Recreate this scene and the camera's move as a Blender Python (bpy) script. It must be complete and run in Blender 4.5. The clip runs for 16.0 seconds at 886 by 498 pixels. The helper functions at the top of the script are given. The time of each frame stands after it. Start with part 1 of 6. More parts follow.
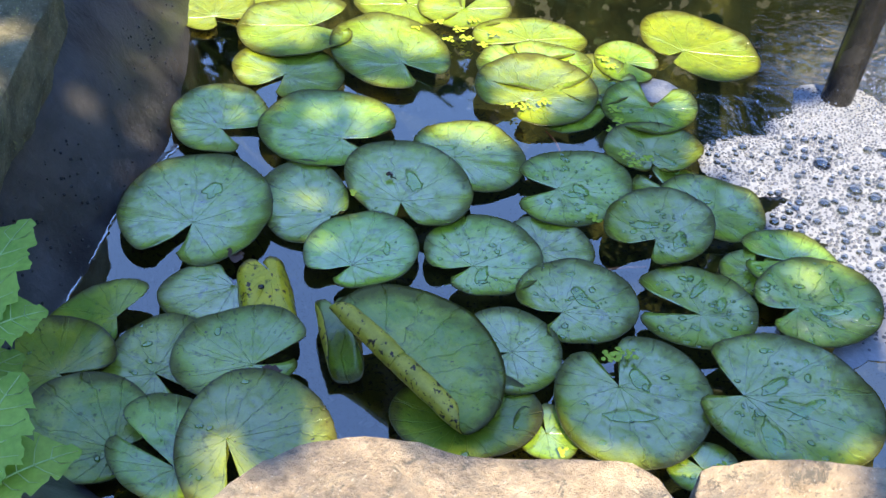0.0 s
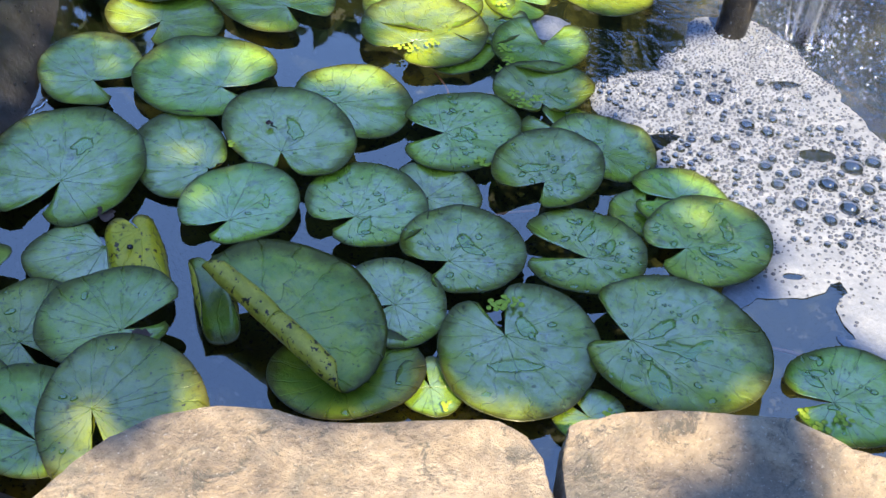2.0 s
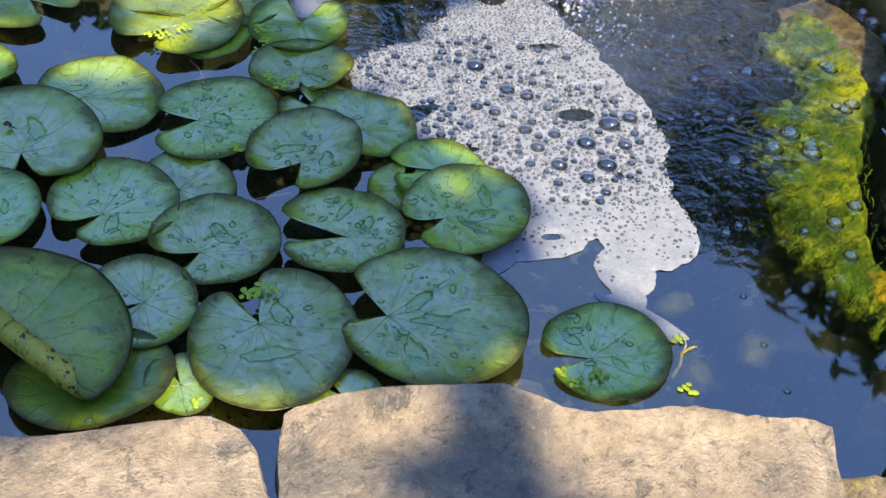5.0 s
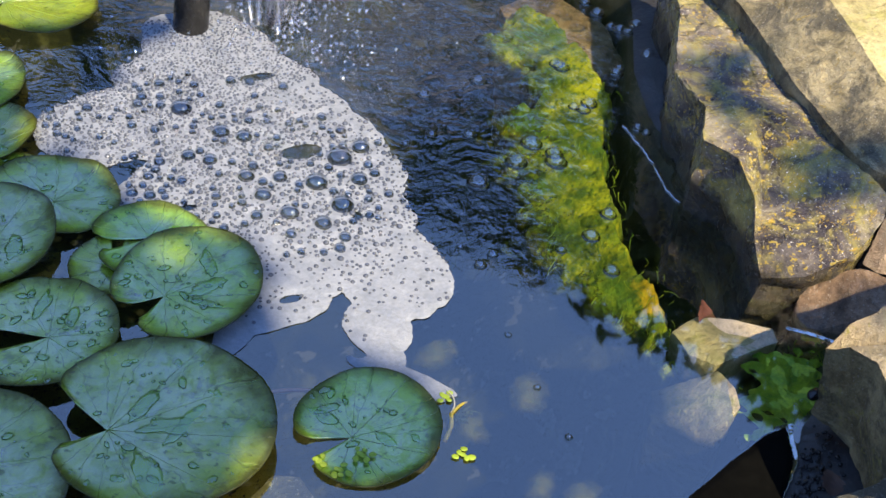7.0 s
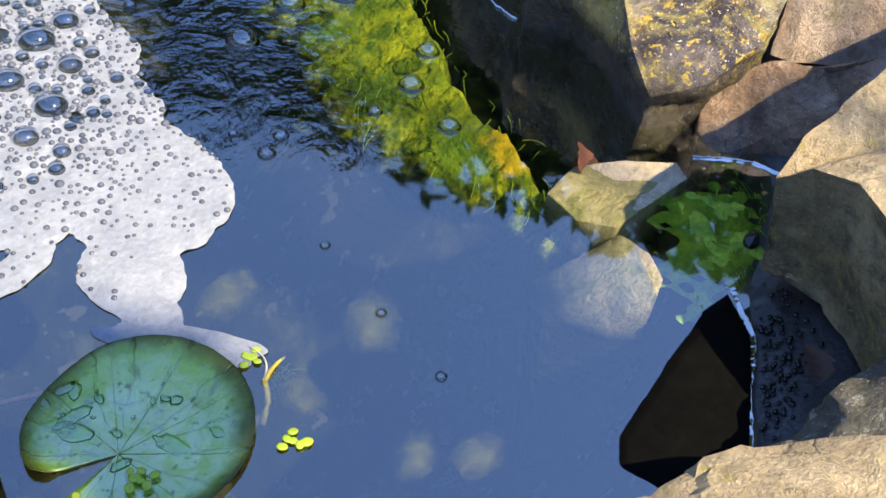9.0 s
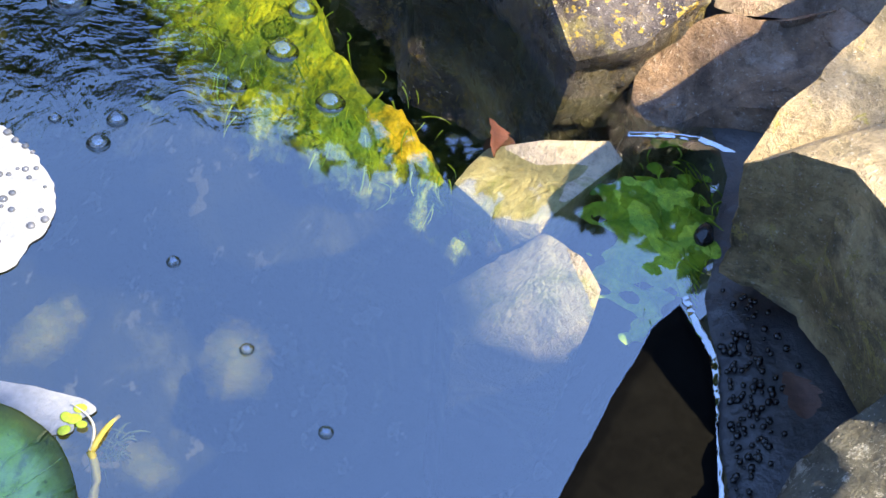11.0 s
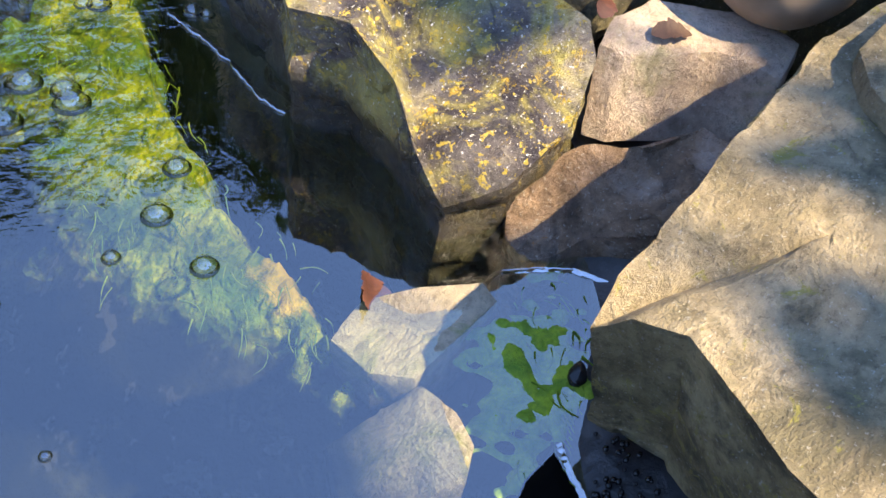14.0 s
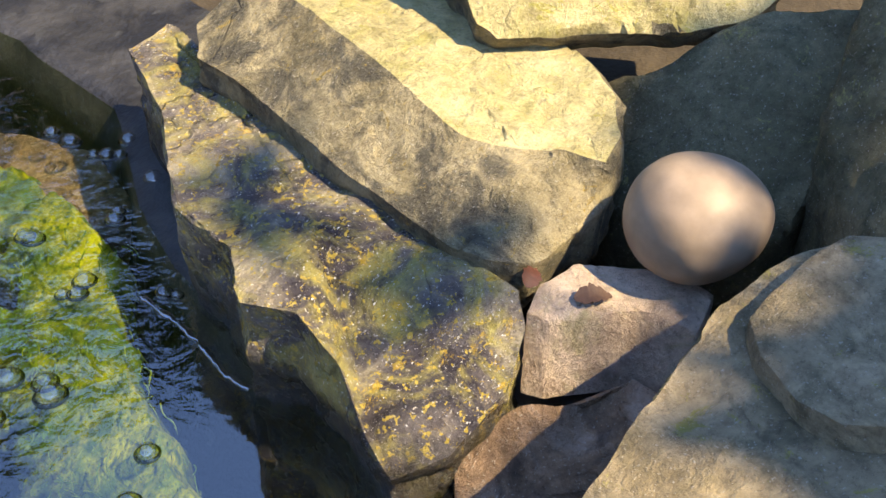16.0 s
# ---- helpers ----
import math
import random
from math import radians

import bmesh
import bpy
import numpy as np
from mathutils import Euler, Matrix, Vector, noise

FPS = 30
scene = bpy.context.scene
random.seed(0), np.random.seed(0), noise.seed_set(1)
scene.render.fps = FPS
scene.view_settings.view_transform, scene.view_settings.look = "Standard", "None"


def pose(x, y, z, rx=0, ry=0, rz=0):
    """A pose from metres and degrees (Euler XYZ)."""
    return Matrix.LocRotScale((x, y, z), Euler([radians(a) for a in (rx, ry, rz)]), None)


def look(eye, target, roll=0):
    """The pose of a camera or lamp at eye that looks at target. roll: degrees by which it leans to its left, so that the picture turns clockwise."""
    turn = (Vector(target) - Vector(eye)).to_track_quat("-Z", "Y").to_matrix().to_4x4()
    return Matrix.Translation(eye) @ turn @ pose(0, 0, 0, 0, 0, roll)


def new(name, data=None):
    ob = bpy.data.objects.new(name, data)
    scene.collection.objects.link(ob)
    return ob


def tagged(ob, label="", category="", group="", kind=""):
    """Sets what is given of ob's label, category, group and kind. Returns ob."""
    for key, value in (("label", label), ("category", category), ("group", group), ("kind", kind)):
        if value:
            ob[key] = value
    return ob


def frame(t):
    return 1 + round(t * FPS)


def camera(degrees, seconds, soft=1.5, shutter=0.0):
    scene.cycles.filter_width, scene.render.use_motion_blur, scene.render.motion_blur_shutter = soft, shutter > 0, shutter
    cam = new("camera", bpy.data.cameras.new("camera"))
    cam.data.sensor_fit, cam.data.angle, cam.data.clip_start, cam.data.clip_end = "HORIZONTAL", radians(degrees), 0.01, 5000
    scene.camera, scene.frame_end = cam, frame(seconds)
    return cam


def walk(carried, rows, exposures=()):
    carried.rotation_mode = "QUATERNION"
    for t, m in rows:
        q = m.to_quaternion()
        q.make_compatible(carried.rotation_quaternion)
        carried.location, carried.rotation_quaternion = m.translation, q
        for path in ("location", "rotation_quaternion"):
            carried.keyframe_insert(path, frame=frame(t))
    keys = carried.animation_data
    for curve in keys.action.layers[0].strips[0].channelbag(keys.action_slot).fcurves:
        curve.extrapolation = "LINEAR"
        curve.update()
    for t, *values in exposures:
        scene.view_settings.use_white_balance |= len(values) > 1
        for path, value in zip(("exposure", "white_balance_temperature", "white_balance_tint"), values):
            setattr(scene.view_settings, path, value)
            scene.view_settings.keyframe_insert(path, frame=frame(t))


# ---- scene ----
cam = camera(42.2, 16.0)
PATH = [
    (0, (0.095, 0.022, 0.805), (0.079, 1.57, -0.462), 3.4),
    (0.5, (0.107, 0.033, 0.8), (0.118, 1.564, -0.487), 3.6),
    (1, (0.114, 0.045, 0.793), (0.151, 1.553, -0.52), 3.8),
    (1.5, (0.13, 0.053, 0.795), (0.203, 1.542, -0.538), 4.2),
    (2, (0.147, 0.059, 0.79), (0.252, 1.54, -0.55), 4.4),
    (2.5, (0.163, 0.064, 0.783), (0.306, 1.542, -0.557), 4.7),
    (3, (0.173, 0.063, 0.784), (0.359, 1.53, -0.563), 5.1),
    (3.5, (0.191, 0.063, 0.785), (0.448, 1.522, -0.558), 6.0),
    (3.7, (0.2, 0.062, 0.785), (0.479, 1.516, -0.561), 6.2),
    (6, (0.291, 0.084, 0.774), (0.759, 1.49, -0.568), 6.1),
    (6.5, (0.312, 0.143, 0.752), (0.915, 1.512, -0.576), 7.5),
    (7, (0.316, 0.194, 0.741), (1.055, 1.501, -0.58), 8.3),
    (7.5, (0.318, 0.248, 0.717), (1.15, 1.456, -0.643), 8.0),
    (8, (0.357, 0.29, 0.659), (1.232, 1.412, -0.748), 6.9),
    (8.5, (0.415, 0.354, 0.65), (1.29, 1.331, -0.859), 8.4),
    (9, (0.457, 0.39, 0.527), (1.399, 1.4, -0.921), 6.3),
    (9.2, (0.491, 0.413, 0.518), (1.403, 1.398, -0.965), 5.6),
    (11.3, (0.553, 0.475, 0.432), (1.599, 1.307, -1.055), 9.9),
    (11.5, (0.558, 0.476, 0.435), (1.595, 1.292, -1.068), 9.4),
    (12, (0.56, 0.472, 0.43), (1.598, 1.264, -1.085), 9.7),
    (12.5, (0.563, 0.467, 0.427), (1.613, 1.259, -1.079), 9.9),
    (13, (0.573, 0.469, 0.446), (1.615, 1.247, -1.074), 9.2),
    (13.5, (0.592, 0.469, 0.463), (1.665, 1.286, -1.014), 7.7),
    (14, (0.613, 0.469, 0.493), (1.708, 1.328, -0.943), 6.4),
    (14.5, (0.62, 0.472, 0.512), (1.761, 1.346, -0.879), 6.1),
    (15, (0.634, 0.471, 0.54), (1.8, 1.371, -0.813), 4.6),
    (15.5, (0.639, 0.463, 0.565), (1.827, 1.401, -0.742), 3.2),
    (16, (0.646, 0.436, 0.58), (1.853, 1.461, -0.642), 0.5),
]
EXPOSURES = [(0.0, 2.2, 6500, 10), (1.5, 2.05, 6500, 10), (3.5, 1.85, 6500, 10), (7.0, 1.62, 6500, 10), (9.0, 1.95, 6500, 10), (11.5, 2.55, 6500, 10), (13.0, 2.45, 6550, 10), (14.5, 1.95, 6900, 10), (16.0, 1.72, 7000, 10)]
walk(cam, [(t, look(eye, target, roll)) for t, eye, target, roll in PATH], EXPOSURES)

# ---------------------------------------------------------------- light
SUN_DIR = Vector((0.13, -0.60, 0.79)).normalized()
world = bpy.data.worlds.new("world")
scene.world = world
world.use_nodes = True
_sky = world.node_tree.nodes.new("ShaderNodeTexSky")
_sky.sky_type = "NISHITA"
_sky.sun_disc = False
_sky.dust_density = 0.0
_sky.ozone_density = 5.0
_sky.sun_elevation = math.asin(SUN_DIR.z)
_sky.sun_rotation = math.atan2(SUN_DIR.x, SUN_DIR.y)
_bg = world.node_tree.nodes["Background"]
_deep = world.node_tree.nodes.new("ShaderNodeVectorMath")
_deep.operation = "MULTIPLY"
_deep.inputs[1].default_value = (1.0, 0.97, 1.05)      # clear deep-blue summer sky
world.node_tree.links.new(_sky.outputs["Color"], _deep.inputs[0])
world.node_tree.links.new(_deep.outputs[0], _bg.inputs["Color"])
_bg.inputs["Strength"].default_value = 0.135
sun = new("sun", bpy.data.lights.new("sun", "SUN"))
sun.data.energy = 3.4
sun.data.angle = radians(0.55)
sun.data.color = (1.0, 0.84, 0.58)
sun.matrix_world = look(SUN_DIR * 20, (0, 0, 0))

# ---------------------------------------------------------------- materials
def nodes_of(name):
    m = bpy.data.materials.new(name)
    m.use_nodes = True
    nt = m.node_tree
    return m, nt, nt.nodes["Principled BSDF"]


def add(nt, kind, **values):
    n = nt.nodes.new(kind)
    for k, v in values.items():
        if k in n.inputs:
            n.inputs[k].default_value = v
    return n


def noise_tex(nt, coord, scale, detail=6.0, rough=0.55, distortion=0.0):
    n = add(nt, "ShaderNodeTexNoise", Scale=scale, Detail=detail, Roughness=rough, Distortion=distortion)
    nt.links.new(coord, n.inputs["Vector"])
    return n.outputs["Fac"]


def ramp(nt, fac, stops):
    r = nt.nodes.new("ShaderNodeValToRGB")
    el = r.color_ramp.elements
    while len(el) < len(stops):
        el.new(0.5)
    for e, (p, c) in zip(el, stops):
        e.position = p
        e.color = (*c, 1) if len(c) == 3 else c
    nt.links.new(fac, r.inputs["Fac"])
    return r.outputs["Color"]


def mix(nt, fac, a, b, mode="MIX"):
    n = nt.nodes.new("ShaderNodeMix")
    n.data_type, n.blend_type = "RGBA", mode
    for sock, v in ((n.inputs["Factor"], fac), (n.inputs["A"], a), (n.inputs["B"], b)):
        if isinstance(v, (int, float)):
            sock.default_value = v
        elif isinstance(v, tuple):
            sock.default_value = (*v, 1)
        else:
            nt.links.new(v, sock)
    return n.outputs["Result"]


def calc(nt, op, a, b=0.0, c=0.0, clamp=False):
    n = nt.nodes.new("ShaderNodeMath")
    n.operation, n.use_clamp = op, clamp
    for sock, v in zip(n.inputs, (a, b, c)):
        if isinstance(v, (int, float)):
            sock.default_value = v
        else:
            nt.links.new(v, sock)
    return n.outputs[0]


def bump(nt, bsdf, height, strength, distance):
    b = add(nt, "ShaderNodeBump", Strength=strength, Distance=distance)
    nt.links.new(height, b.inputs["Height"])
    nt.links.new(b.outputs["Normal"], bsdf.inputs["Normal"])


def stone_material(name, dark, mid, light, stain=None, stain_at=0.54, lichen=None, lichen_at=0.58, rough=0.85, wet=0.0, speck=(0.62, 0.58, 0.5), cracks=0.5, relief=0.8):
    """Weathered limestone: broad tone, grain, speckles, cracks, pits, stains and lichen."""
    m, nt, p = nodes_of(name)
    co = add(nt, "ShaderNodeTexCoord").outputs["Object"]
    big = noise_tex(nt, co, 13.0, 6, 0.62, 0.5)
    fine = noise_tex(nt, co, 110.0, 8, 0.75)
    grit = noise_tex(nt, co, 420.0, 4, 0.7)
    col = ramp(nt, big, [(0.38, dark), (0.5, mid), (0.62, light)])
    grain = ramp(nt, fine, [(0.34, (0.58, 0.56, 0.53)), (0.5, (0.97, 0.97, 0.96)), (0.66, (1.2, 1.18, 1.12))])
    col = mix(nt, 0.85, col, grain, "MULTIPLY")
    if stain:
        s = ramp(nt, noise_tex(nt, co, 19.0, 8, 0.68, 0.8), [(stain_at - 0.06, (0, 0, 0)), (stain_at + 0.07, (1, 1, 1))])
        col = mix(nt, calc(nt, "MULTIPLY", s, 0.85), col, mix(nt, 0.8, stain, grain, "MULTIPLY"))
    if lichen:
        l = ramp(nt, noise_tex(nt, co, 46.0, 10, 0.8, 0.6), [(lichen_at - 0.015, (0, 0, 0)), (lichen_at + 0.03, (1, 1, 1))])
        col = mix(nt, calc(nt, "MULTIPLY", l, 0.9), col, mix(nt, 0.6, lichen, grain, "MULTIPLY"))
    dots = ramp(nt, grit, [(0.61, (0, 0, 0)), (0.66, (1, 1, 1))])
    col = mix(nt, calc(nt, "MULTIPLY", dots, 0.5), col, speck)
    dirt = ramp(nt, noise_tex(nt, co, 240.0, 5, 0.75), [(0.36, (1, 1, 1)), (0.42, (0, 0, 0))])
    col = mix(nt, calc(nt, "MULTIPLY", dirt, 0.42), col, tuple(c * 0.3 for c in dark))
    v = add(nt, "ShaderNodeTexVoronoi", Scale=11.0)
    v.feature = "DISTANCE_TO_EDGE"
    warp = add(nt, "ShaderNodeVectorMath")
    warp.operation = "ADD"
    wn = add(nt, "ShaderNodeTexNoise", Scale=14.0, Detail=6.0)
    nt.links.new(co, wn.inputs["Vector"])
    sc = add(nt, "ShaderNodeVectorMath")
    sc.operation = "SCALE"
    sc.inputs["Scale"].default_value = 0.12
    nt.links.new(wn.outputs["Color"], sc.inputs[0])
    nt.links.new(co, warp.inputs[0])
    nt.links.new(sc.outputs[0], warp.inputs[1])
    nt.links.new(warp.outputs[0], v.inputs["Vector"])
    line = ramp(nt, v.outputs["Distance"], [(0.0, (1, 1, 1)), (0.025, (0, 0, 0))])
    some = ramp(nt, noise_tex(nt, co, 8.0, 3), [(0.5, (0, 0, 0)), (0.58, (1, 1, 1))])
    crack = calc(nt, "MULTIPLY", calc(nt, "MULTIPLY", line, some), cracks)
    col = mix(nt, crack, col, tuple(c * 0.25 for c in dark))
    nt.links.new(col, p.inputs["Base Color"])
    p.inputs["Roughness"].default_value = rough
    if wet:
        w = ramp(nt, noise_tex(nt, co, 30.0, 5), [(0.44, (0.16, 0.16, 0.16)), (0.56, (rough, rough, rough))])
        nt.links.new(w, p.inputs["Roughness"])
    h = calc(nt, "ADD", calc(nt, "MULTIPLY", fine, 0.8), calc(nt, "MULTIPLY", grit, 0.35))
    h = calc(nt, "ADD", h, calc(nt, "MULTIPLY", noise_tex(nt, co, 38.0, 6, 0.65, 0.6), 1.2))
    h = calc(nt, "SUBTRACT", h, calc(nt, "MULTIPLY", crack, 0.8))
    bump(nt, p, h, relief, 0.009)
    return m


def pad_material(name, green, rim, blotch, waxy=1.0):
    """Waxy floating leaf: radial veins from the stalk, patchy wax, yellow and dull blotches, brownish rim that also
    paints in the curled edge's dimmer reflection.
    """
    m, nt, p = nodes_of(name)
    tc = add(nt, "ShaderNodeTexCoord").outputs["Object"]
    rnd = add(nt, "ShaderNodeObjectInfo").outputs["Random"]
    shift = add(nt, "ShaderNodeVectorMath")
    shift.operation = "ADD"
    sv = add(nt, "ShaderNodeCombineXYZ")
    nt.links.new(calc(nt, "MULTIPLY", rnd, 37.0), sv.inputs[2])
    nt.links.new(tc, shift.inputs[0])
    nt.links.new(sv.outputs[0], shift.inputs[1])
    own = shift.outputs[0]
    sep = add(nt, "ShaderNodeSeparateXYZ")
    nt.links.new(tc, sep.inputs[0])
    ang = calc(nt, "ARCTAN2", sep.outputs["Y"], sep.outputs["X"])
    wob = calc(nt, "ADD", ang, calc(nt, "MULTIPLY", noise_tex(nt, own, 30.0, 3), 0.45))
    vein = calc(nt, "ABSOLUTE", calc(nt, "SINE", calc(nt, "MULTIPLY", wob, 8.0)))
    vein = ramp(nt, vein, [(0.0, (1, 1, 1)), (0.14, (0, 0, 0))])
    col = mix(nt, ramp(nt, noise_tex(nt, own, 17.0, 7, 0.65, 0.7), [(0.40, (0, 0, 0)), (0.62, (1, 1, 1))]), green, blotch)
    old = ramp(nt, noise_tex(nt, own, 38.0, 7, 0.7, 0.8), [(0.56, (0, 0, 0)), (0.66, (1, 1, 1))])
    col = mix(nt, calc(nt, "MULTIPLY", old, 0.75), col, tuple(c * 0.35 for c in green))
    col = mix(nt, calc(nt, "MULTIPLY", vein, 0.30), col, tuple(min(1, c * 1.8) for c in green))
    at = add(nt, "ShaderNodeAttribute")
    at.attribute_name = "edge"
    wide = calc(nt, "ADD", at.outputs["Fac"], calc(nt, "MULTIPLY", calc(nt, "SUBTRACT", noise_tex(nt, own, 24.0, 6, 0.65), 0.5), 0.55))
    band = ramp(nt, wide, [(0.80, (0, 0, 0)), (0.97, (1, 1, 1))])
    col = mix(nt, calc(nt, "MULTIPLY", band, 0.9), col, rim)
    lip = ramp(nt, at.outputs["Fac"], [(0.955, (0, 0, 0)), (0.99, (1, 1, 1))])
    col = mix(nt, calc(nt, "MULTIPLY", lip, 0.7), col, tuple(c * 0.5 for c in rim))
    spots = ramp(nt, noise_tex(nt, own, 150.0, 3, 0.6), [(0.62, (0, 0, 0)), (0.68, (1, 1, 1))])
    wax_off = spots
    col = mix(nt, calc(nt, "MULTIPLY", spots, 0.6), col, (0.025, 0.03, 0.01))
    hsv = add(nt, "ShaderNodeHueSaturation")
    nt.links.new(calc(nt, "ADD", 0.48, calc(nt, "MULTIPLY", rnd, 0.035)), hsv.inputs["Hue"])
    nt.links.new(calc(nt, "ADD", 0.8, calc(nt, "MULTIPLY", rnd, 0.4)), hsv.inputs["Value"])
    nt.links.new(col, hsv.inputs["Color"])
    nt.links.new(hsv.outputs["Color"], p.inputs["Base Color"])
    nt.links.new(ramp(nt, noise_tex(nt, own, 60.0, 6), [(0.3, (0.28,) * 3), (0.7, (0.46,) * 3)]), p.inputs["Roughness"])
    p.inputs["Specular IOR Level"].default_value = 0.3
    wax = ramp(nt, noise_tex(nt, own, 55.0, 8, 0.72, 0.9), [(0.40, (0.40 * waxy,) * 3), (0.56, (waxy,) * 3)])
    bare = calc(nt, "ADD", at.outputs["Fac"], calc(nt, "MULTIPLY", calc(nt, "SUBTRACT", noise_tex(nt, own, 16.0, 6, 0.6), 0.5), 1.3))
    bare = ramp(nt, bare, [(0.55, (0, 0, 0)), (1.05, (1, 1, 1))])
    wax = calc(nt, "MULTIPLY", wax, calc(nt, "SUBTRACT", 1.0, calc(nt, "MULTIPLY", bare, 0.65)))
    wax = calc(nt, "MULTIPLY", wax, calc(nt, "SUBTRACT", 1.0, calc(nt, "MULTIPLY", band, 0.85)))
    wax = calc(nt, "MULTIPLY", wax, calc(nt, "SUBTRACT", 1.0, calc(nt, "MULTIPLY", wax_off, 0.55)))
    nt.links.new(wax, p.inputs["Coat Weight"])
    p.inputs["Coat Roughness"].default_value = 0.24
    p.inputs["Coat IOR"].default_value = 3.3
    h = calc(nt, "ADD", calc(nt, "MULTIPLY", vein, -0.6), calc(nt, "MULTIPLY", noise_tex(nt, own, 90.0, 5, 0.6), 1.0))
    h = calc(nt, "ADD", h, calc(nt, "MULTIPLY", noise_tex(nt, own, 26.0, 5, 0.6), 1.6))
    bump(nt, p, h, 0.7, 0.003)
    return m


def plain_material(name, a, b, scale, rough=0.6, bumps=0.3, depth=0.002, bump_scale=None, spec=0.5, metal=0.0, through_light=0.0):
    m, nt, p = nodes_of(name)
    co = add(nt, "ShaderNodeTexCoord").outputs["Object"]
    f = noise_tex(nt, co, scale, 7, 0.65, 0.4)
    col = ramp(nt, f, [(0.38, a), (0.62, b)])
    col = mix(nt, 0.4, col, ramp(nt, noise_tex(nt, co, scale * 7, 5), [(0.3, (0.55,) * 3), (0.7, (1.2,) * 3)]), "MULTIPLY")
    nt.links.new(col, p.inputs["Base Color"])
    p.inputs["Roughness"].default_value = rough
    p.inputs["Specular IOR Level"].default_value = spec
    p.inputs["Metallic"].default_value = metal
    if bumps:
        bump(nt, p, noise_tex(nt, co, bump_scale or scale * 6, 6, 0.6), bumps, depth)
    if through_light:
        tr = add(nt, "ShaderNodeBsdfTranslucent")
        nt.links.new(col, tr.inputs["Color"])
        ms = add(nt, "ShaderNodeMixShader", Fac=through_light)
        nt.links.new(p.outputs[0], ms.inputs[1])
        nt.links.new(tr.outputs[0], ms.inputs[2])
        nt.links.new(ms.outputs[0], nt.nodes["Material Output"].inputs["Surface"])
    return m


def clear_material(name, tint, ior, gloss_rough=0.0, wave=None):
    """A clear skin: sees through, mirrors by Fresnel."""
    m, nt, p = nodes_of(name)
    nt.nodes.remove(p)
    tr = add(nt, "ShaderNodeBsdfTransparent", Color=(*tint, 1))
    gl = add(nt, "ShaderNodeBsdfGlossy", Roughness=gloss_rough, Color=(1, 1, 1, 1))
    fr = add(nt, "ShaderNodeLayerWeight", Blend=0.5)
    r0 = ((ior - 1) / (ior + 1)) ** 2
    fac = calc(nt, "MULTIPLY_ADD", calc(nt, "POWER", fr.outputs["Facing"], 5.0), 1 - r0, r0, clamp=True)
    ms = add(nt, "ShaderNodeMixShader")
    nt.links.new(fac, ms.inputs[0])
    nt.links.new(tr.outputs[0], ms.inputs[1])
    nt.links.new(gl.outputs[0], ms.inputs[2])
    nt.links.new(ms.outputs[0], nt.nodes["Material Output"].inputs["Surface"])
    if wave:
        h, strength, dist = wave(nt)
        b = add(nt, "ShaderNodeBump", Distance=dist)
        if isinstance(strength, (int, float)):
            b.inputs["Strength"].default_value = strength
        else:
            nt.links.new(strength, b.inputs["Strength"])
        nt.links.new(h, b.inputs["Height"])
        nt.links.new(b.outputs["Normal"], gl.inputs["Normal"])
        nt.links.new(b.outputs["Normal"], fr.inputs["Normal"])
    return m


FALL = (0.675, 1.36)      # where the water drops into the pond


def water_wave(nt):
    co = add(nt, "ShaderNodeTexCoord").outputs["Object"]
    d = add(nt, "ShaderNodeVectorMath")
    d.operation = "DISTANCE"
    nt.links.new(co, d.inputs[0])
    d.inputs[1].default_value = (FALL[0] + 0.12, FALL[1], 0)
    near = ramp(nt, d.outputs["Value"], [(0.10, (1, 1, 1)), (0.28, (0.22,) * 3), (0.42, (0.04,) * 3), (0.53, (0.0,) * 3)])
    ring = calc(nt, "SINE", calc(nt, "MULTIPLY", calc(nt, "ADD", d.outputs["Value"], calc(nt, "MULTIPLY", noise_tex(nt, co, 11.0, 5, 0.6, 0.8), 0.22)), 150.0))
    ring = calc(nt, "MULTIPLY", ring, noise_tex(nt, co, 14.0, 3))
    h = calc(nt, "ADD", calc(nt, "MULTIPLY", ring, 0.22), noise_tex(nt, co, 34.0, 4, 0.55, 1.2))
    return h, near, 0.024


M_WATER = clear_material("pond_water", (0.88, 0.91, 0.74), 2.7, 0.025, water_wave)
M_DROP = plain_material("drop_edge", (0.05, 0.12, 0.015), (0.11, 0.20, 0.03), 60, 0.08, 0.0, spec=0.6)
M_CAP = clear_material("drop_water", (0.80, 0.92, 0.66), 2.1, 0.07)
M_BUBBLE = clear_material("bubble_film", (0.72, 0.75, 0.80), 2.3, 0.07)
M_MENISCUS = clear_material("water_meniscus", (0.16, 0.18, 0.12), 1.8, 0.03)
M_FILM = clear_material("loose_bubble_film", (0.95, 0.96, 0.97), 2.6, 0.02)
M_PAD = pad_material("lily_leaf", (0.19, 0.31, 0.022), (0.07, 0.075, 0.006), (0.27, 0.38, 0.02))
M_PAD_OLD = pad_material("old_lily_leaf", (0.46, 0.46, 0.02), (0.16, 0.12, 0.012), (0.70, 0.60, 0.02), 0.10)
M_PAD_YOUNG = pad_material("young_lily_leaf", (0.13, 0.22, 0.014), (0.065, 0.06, 0.006), (0.26, 0.32, 0.018), 0.35)
M_PAD_SPOT = pad_material("spotted_lily_leaf", (0.17, 0.27, 0.022), (0.08, 0.085, 0.006), (0.25, 0.34, 0.02), 0.6)
M_UNDER = plain_material("leaf_underside", (0.28, 0.26, 0.02), (0.48, 0.40, 0.04), 26, 0.45, 0.3)


